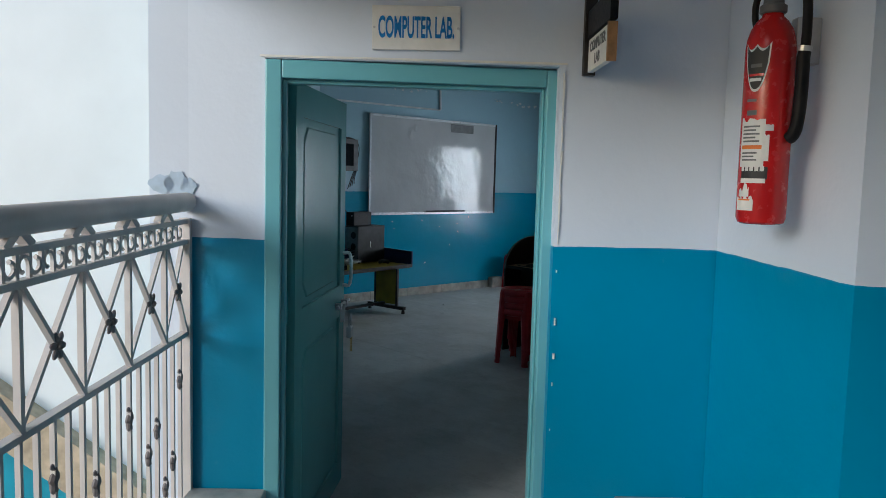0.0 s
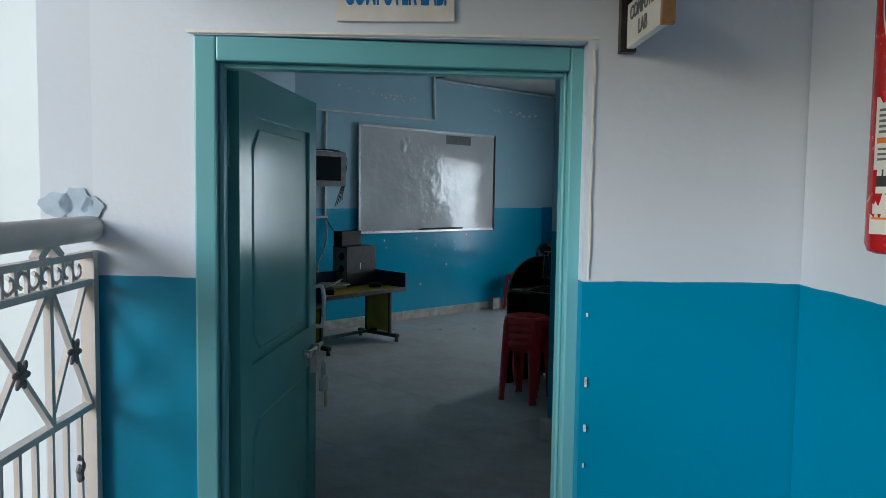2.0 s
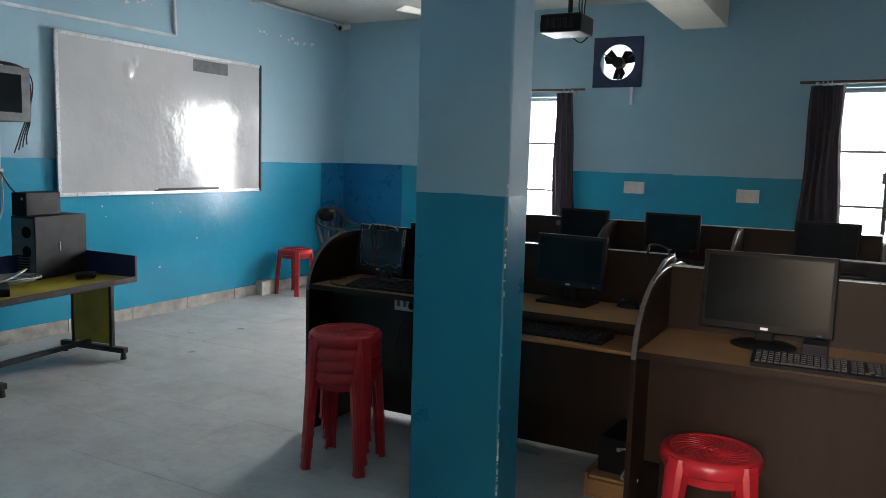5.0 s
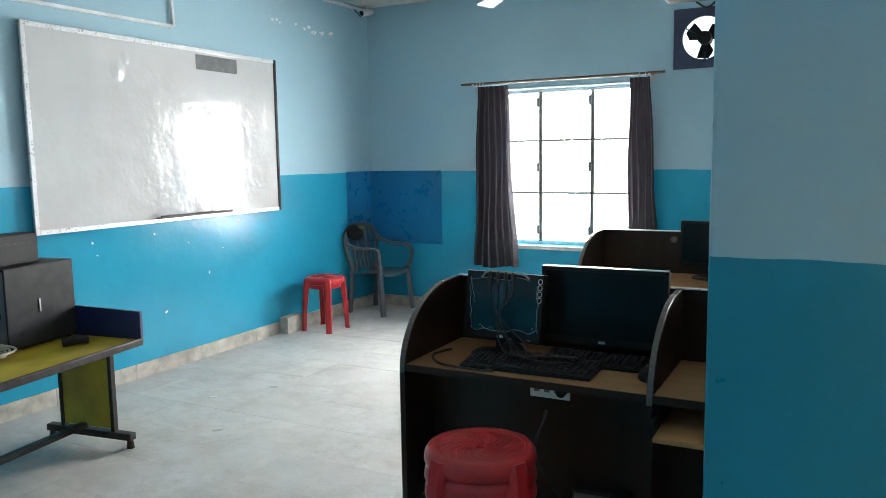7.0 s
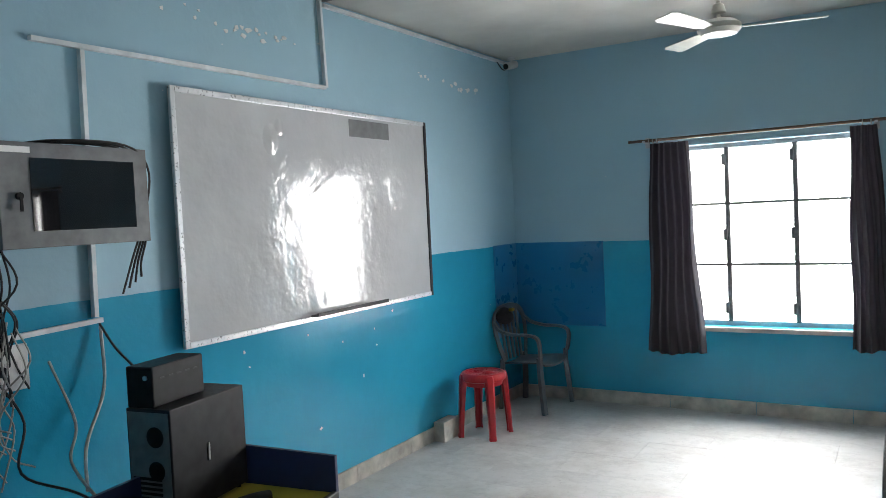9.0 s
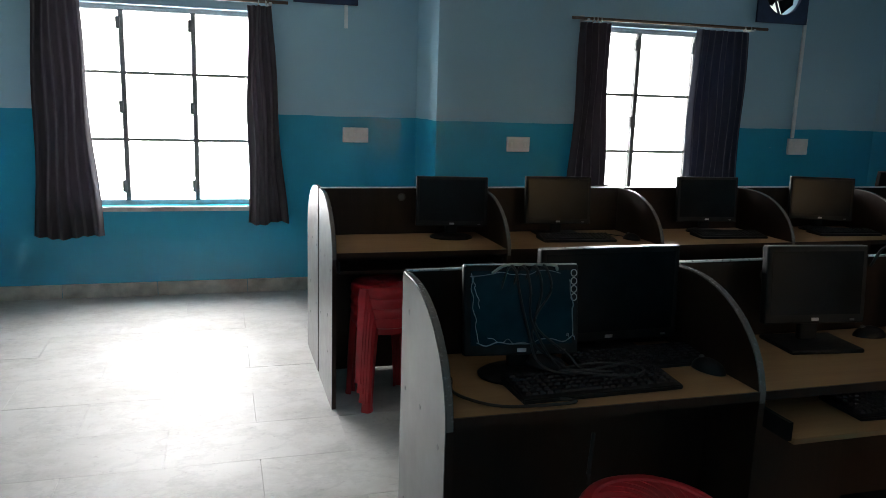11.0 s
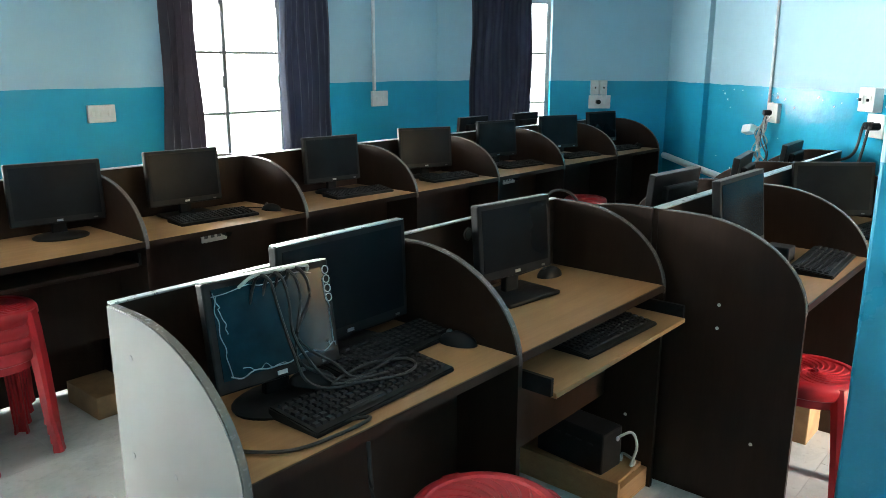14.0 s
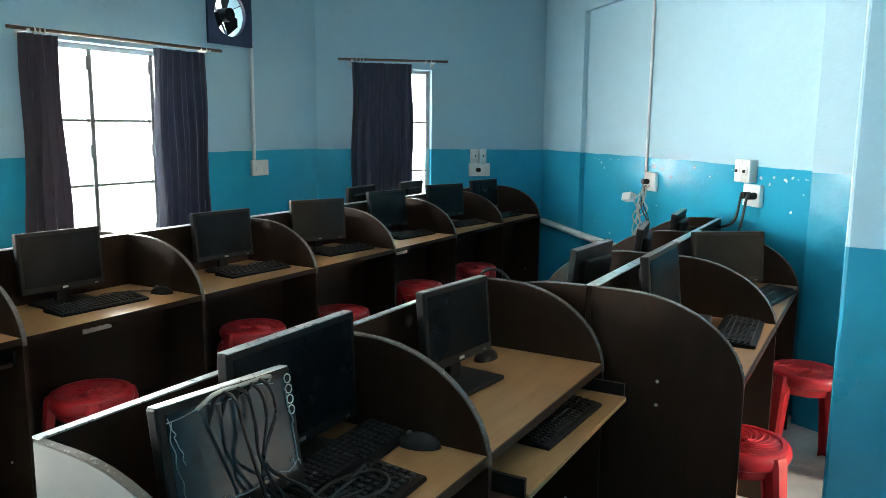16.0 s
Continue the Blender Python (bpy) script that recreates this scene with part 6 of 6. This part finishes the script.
part("carry_handle", tube(B(), [(0.0, 0.02, 0.66), (0.0, -0.03, 0.67), (0.0, -0.10, 0.665), (0.0, -0.135, 0.655)], 0.011, 8, 4), M_BLACK, valve, "", True)
part("squeeze_lever", bx(B(), -0.012, -0.14, 0.69, 0.012, 0.03, 0.70, 0.004), M_BLACK, valve)
part("pressure_gauge", rod(B(), (-0.02, -0.02, 0.62), (-0.034, -0.02, 0.62), 0.017, 18), M_SILVER, valve)
part("hose", tube(B(), [(-0.005, 0.05, 0.62), (-0.01, 0.085, 0.60), (-0.01, 0.088, 0.55), (0.0, 0.075, 0.50)], 0.009, 10, 6), M_BLACK, fx_, "thin black hose", True)
bm = B()
tube(bm, [(0.0, -0.04, 0.62), (0.02, -0.085, 0.64), (0.04, -0.098, 0.58), (0.05, -0.088, 0.50), (0.052, -0.080, 0.44)], 0.012, 10, 6)
rod(bm, (0.052, -0.080, 0.445), (0.050, -0.078, 0.425), 0.016, 14)
horn = part("discharge_hose", bm, M_BLACK, fx_, "black discharge hose", True)
bm = B()
tube(bm, [(0.050, -0.078, 0.43), (0.050, -0.078, 0.34), (0.048, -0.074, 0.27), (0.043, -0.066, 0.235), (0.036, -0.055, 0.225)], 0.0165, 12, 6)
part("horn", bm, M_BLACK, horn, "black rubber horn curving to the cylinder", True)
part("collar", rod(B(), (0.052, -0.080, 0.455), (0.051, -0.079, 0.442), 0.018, 14), M_SILVER, horn, "pale metal collar")
part("wall_hook", bx(B(), 0.058, -0.018, 0.42, 0.122, 0.018, 0.54, 0.003), M_SILVER, fx_)


def wrap(name, a0, a1, z0, z1, mat, lift=0.0006, seg=10, label="", ragged=0.0, seed=0):
    """A label round the cylinder between two angles; ragged roughens its upper edge."""
    rnd, bm, vs = random.Random(seed), B(), []
    tops = [z1 + ragged * rnd.uniform(-1, 1) for _ in range(seg + 1)]
    for s_, top in ((ER + lift, False), (ER + lift, True), (ER - 0.001, True), (ER - 0.001, False)):
        vs.append([bm.verts.new((s_ * math.cos(radians(a0 - 16 + (a1 - a0) * k / seg)), s_ * math.sin(radians(a0 - 16 + (a1 - a0) * k / seg)), tops[k] if top else z0)) for k in range(seg + 1)])
    for a, b in zip(vs, vs[1:] + vs[:1]):
        for k in range(seg):
            bm.faces.new((a[k], a[k + 1], b[k + 1], b[k]))
    return part(name, bm, mat, cyl, label)


def shield(name, half, low, high, mat, lift):
    """Heraldic shield on the cylinder: half its width in degrees, low and high its heights."""
    bm, n, grid = B(), 20, []
    for r in (ER + lift, ER - 0.001):
        for edge in (0, 1):
            row = []
            for k in range(n + 1):
                t = 2 * k / n - 1
                z = low + (high - low) * 0.62 * abs(t) ** 2.4 if edge == 0 else high - 0.014 * abs(math.sin(math.pi * t)) + 0.004 * abs(t)
                a = radians(216 + half * t * (1 - 0.10 * (1 - edge)))
                row.append(bm.verts.new((r * math.cos(a), r * math.sin(a), z)))
            grid.append(row)
    for u, v in ((0, 1), (1, 3), (3, 2), (2, 0)):
        for k in range(n):
            bm.faces.new((grid[u][k], grid[u][k + 1], grid[v][k + 1], grid[v][k]))
    return part(name, bm, mat, cyl)


shield("shield_outline", 33, 0.343, 0.464, M_PAPER, 0.0004)
shield("shield_field", 29, 0.350, 0.458, M_PRINTK, 0.0008)
wrap("print_line", 218, 246, 0.405, 0.414, M_MID, 0.0012)
wrap("print_line", 212, 252, 0.383, 0.389, M_RED, 0.0012)
wrap("print_line", 216, 246, 0.370, 0.378, M_PAPER, 0.0012)
wrap("print_line", 212, 238, 0.318, 0.325, M_MID)
wrap("oval_mark", 214, 240, 0.283, 0.296, M_MID)
wrap("paper_label", 198, 262, 0.150, 0.272, M_PAPER, label="white instruction label", ragged=0.006, seed=2)
wrap("label_tab", 262, 280, 0.243, 0.258, M_PAPER, ragged=0.002, seed=5)
wrap("label_tab", 262, 272, 0.165, 0.232, M_PAPER, ragged=0.003, seed=6)
wrap("label_band", 203, 256, 0.196, 0.206, M_PRINTO, 0.0012)
for k in range(5):
    wrap("print_line", 206, 250 - 9 * (k % 2), 0.214 + 0.0095 * k, 0.2185 + 0.0095 * k, M_MID, 0.0012)
for k in range(3):
    wrap("print_line", 206, 246 - 7 * (k % 2), 0.166 + 0.009 * k, 0.170 + 0.009 * k, M_MID, 0.0012)
wrap("black_label", 206, 272, 0.118, 0.150, M_PRINTK, 0.0004)
for k in range(5):
    wrap("white_box", 207 + 12 * k, 216 + 12 * k, 0.139, 0.152, M_PAPER, 0.0012, 3)
wrap("white_strip", 206, 268, 0.108, 0.120, M_PAPER, 0.0012)
wrap("torn_label", 194, 244, 0.036, 0.072, M_PAPER, label="torn white label", ragged=0.012, seed=9)
wrap("torn_label", 200, 232, 0.072, 0.098, M_PAPER, 0.0005, ragged=0.014, seed=4)
wrap("print_line", 200, 236, 0.062, 0.066, M_PRINTO, 0.0012)

# ---- railing ----
rl = thing("railing", DOOR, "grey painted iron stair railing with scroll frieze", "railing")
RU, V0, V1 = -0.77, -0.03, -4.1
bm = B()
rod(bm, (RU, 0.0, 1.385), (RU, V1, 1.37), 0.033, 18)
part("handrail", bm, M_RAIL, rl, "thick worn tubular handrail", True)
for z in (1.32, 1.25, 0.93, 0.12):
    bm = B()
    bx(bm, RU - 0.013, V1, z - 0.008, RU + 0.013, V0, z + 0.008)
    part("rail", bm, M_RAIL, rl)
bm = B()
bx(bm, RU - 0.018, V0, 0.0, RU + 0.018, V0 + 0.028, 1.33)
part("post", bm, M_RAIL, rl)
pitch = 0.29
v, k = V0 - 0.20, 0
cell = [V0]
while v > V1:
    cell.append(v)
    v -= pitch
for k, v in enumerate(cell):
    if k:
        bm = B()
        bx(bm, RU - 0.008, v - 0.008, 0.93, RU + 0.008, v + 0.008, 1.25)
        part("upright", bm, M_RAIL, rl)
        bm = B()
        bar(bm, (RU, v + 0.055, 1.325), (RU, v, 1.365), 0.022, 0.022)
        bar(bm, (RU, v - 0.055, 1.325), (RU, v, 1.365), 0.022, 0.022)
        part("strut", bm, M_RAIL, rl)
for a, b in zip(cell, cell[1:]):
    bm = B()
    bar(bm, (RU - 0.006, a, 1.25), (RU - 0.006, b, 0.93), 0.014, 0.012)
    part("diagonal", bm, M_RAIL, rl)
    bm = B()
    bar(bm, (RU + 0.006, b, 1.25), (RU + 0.006, a, 0.93), 0.014, 0.012)
    part("diagonal", bm, M_RAIL, rl)
    bm = B()
    c = (a + b) / 2
    for t in range(6):
        w = 2 * math.pi * t / 6 + 0.4
        q = bmesh.ops.create_uvsphere(bm, u_segments=8, v_segments=6, radius=1.0)["verts"]
        bmesh.ops.scale(bm, vec=(0.006, 0.009, 0.017), verts=q)
        bmesh.ops.transform(bm, matrix=Matrix.Rotation(w, 4, "X") @ Matrix.Translation((0.006, 0, 0.019)), verts=q)
    q = bmesh.ops.create_uvsphere(bm, u_segments=8, v_segments=6, radius=0.011)["verts"]
    bmesh.ops.translate(bm, vec=(0.009, 0, 0), verts=q)
    o = part("rosette", bm, M_RAILD, rl, "dark cast flower", True)
    o.matrix_basis = pose(RU + 0.006, c, 1.09)
v, k = V0 - 0.055, 0
while v > V1:
    bm = B()
    bx(bm, RU - 0.006, v - 0.006, 0.12, RU + 0.006, v + 0.006, 0.925)
    bal = part("baluster", bm, M_RAIL, rl)
    bm = B()
    zc = 0.78 - 0.16 * (k % 3) - 0.1 * (k % 2)
    bmesh.ops.create_uvsphere(bm, u_segments=8, v_segments=12, radius=1.0)
    for vv in bm.verts:
        vv.co = Vector((vv.co.x * 0.010, vv.co.y * 0.014 * (1 + 0.5 * math.sin(8 * vv.co.z + 1)) + 0.004 * math.sin(5 * vv.co.z), vv.co.z * 0.04))
    o = part("collar", bm, M_RAILD, bal, "dark cast leaf collar", True)
    o.matrix_basis = pose(RU, v, zc)
    v, k = v - 0.073, k + 1
# scroll frieze
v, k = V0 - 0.03, 0
while v > -2.6:
    s = 1 if k % 2 else -1
    pts = []
    for j in range(11):
        a = j / 10 * 1.5 * math.pi
        r = 0.024 * (1 - 0.45 * j / 10)
        pts.append((RU, v - 0.026 + r * math.cos(a) * s, 1.285 + r * math.sin(a) * s))
    bm = B()
    tube(bm, pts, 0.0055, 5, 1, False)
    part("scroll", bm, M_RAIL, rl)
    bm = B()
    bar(bm, (RU, v - 0.052, 1.256), (RU, v - 0.052, 1.314), 0.008, 0.012)
    part("frieze_bar", bm, M_RAIL, rl)
    v, k = v - 0.052, k + 1

for a, b in ((-0.76, -0.49), (0.76, 1.02)):
    bm = B()
    bx(bm, a, -0.14, 0.325, b, -0.001, 0.365, 0.006)
    o = mesh_thing("stone_shelf", bm, M_STONE, "small grey stone shelf on the corridor wall", "shelf", "stone shelves")
    o.matrix_basis = DOOR
bm = B()
for k, (u, z, w, h) in enumerate(((-0.855, 1.445, 0.05, 0.036), (-0.805, 1.45, 0.045, 0.045), (-0.765, 1.44, 0.03, 0.03))):
    slab(bm, [(u + w * (0.9 + 0.12 * math.sin(5 * i + k)) * math.cos(2 * math.pi * i / 18), z + h * (0.9 + 0.12 * math.cos(4 * i + k)) * math.sin(2 * math.pi * i / 18)) for i in range(18)], 0.0012 + 0.0003 * k, "y", -0.0022)
o = tagged(part("paint_patch", bm, M_FILL), "pale blue patch of filler on the wall", "paint", "", "structure")
o.matrix_basis = DOOR

# chipped plaster along edges
rnd = random.Random(21)
bm = B()
for k in range(40):
    z = rnd.choice((rnd.uniform(0.16, 0.8), rnd.uniform(0.2, 0.55), rnd.uniform(0.9, 1.3)))
    h, w = rnd.uniform(0.004, 0.016), rnd.uniform(0.001, 0.004)
    bx(bm, -2.222 - w, 5.6765, z, -2.2205, 5.678 + w, z + h)
part("edge_chips", bm, M_PAPER, col, "white chips along the column's edge")
bm = B()
z = 1.27
while z < 1.85:
    h = rnd.uniform(0.02, 0.06)
    bx(bm, 0.5175, -0.0035, z, 0.519 + rnd.uniform(0.0, 0.006), -0.0005, min(z + h, 1.86))
    z += h
for k in range(7):
    z = rnd.uniform(0.45, 1.25)
    bx(bm, 0.5175, -0.0035, z, 0.519 + rnd.uniform(0.0, 0.006), -0.0005, z + rnd.uniform(0.006, 0.02))
bx(bm, -0.52, -0.0035, 1.886, 0.53, -0.0005, 1.893)
o = tagged(part("plaster_edge", bm, M_PAPER), "ragged bare plaster edge beside the door frame", "plaster", "", "structure")
o.matrix_basis = DOOR

# ---- floor slabs ----
def inside(x, y, poly):
    hit = False
    for (x0, y0), (x1, y1) in zip(poly, poly[1:] + poly[:1]):
        if (y0 > y) != (y1 > y) and x < (x1 - x0) * (y - y0) / (y1 - y0) + x0:
            hit = not hit
    return hit


TW, TD = 0.74, 0.37
tile_me = {}
for kind in range(3):
    bm = B()
    bx(bm, -TW / 2 + 0.0007, -TD / 2 + 0.0007, -0.0145, TW / 2 - 0.0007, TD / 2 - 0.0007, -0.0008 + 0.0004 * kind)
    me = bpy.data.meshes.new("floor_slab")
    bm.to_mesh(me)
    bm.free()
    me.materials.append(M_MARBLE)
    tile_me[kind] = me
rnd = random.Random(2)
j, y = 0, 2.6
while y < WY + 0.1:
    x = WX - 0.1 + (j % 2) * TW / 2
    while x < 3.0:
        if inside(x, y, outline):
            o = new("floor_slab", tile_me[rnd.randrange(3)])
            o.parent = floor
            o.matrix_basis = pose(x, y, 0)
        x += TW
    j, y = j + 1, y + TD
for x, y in ((-5.75, 7.72), (-5.55, 8.05), (-5.3, 7.3)):
    bm = B()
    slab(bm, [(0, 0), (0.045, 0.008), (0.05, 0.02), (0.012, 0.016)], 0.006, "z", 0.0008)
    mesh_thing("litter", bm, M_PAPER, "scrap of litter on the marble floor", "litter", "floor litter", m=pose(x, y, 0, 0, 0, 60 * x))
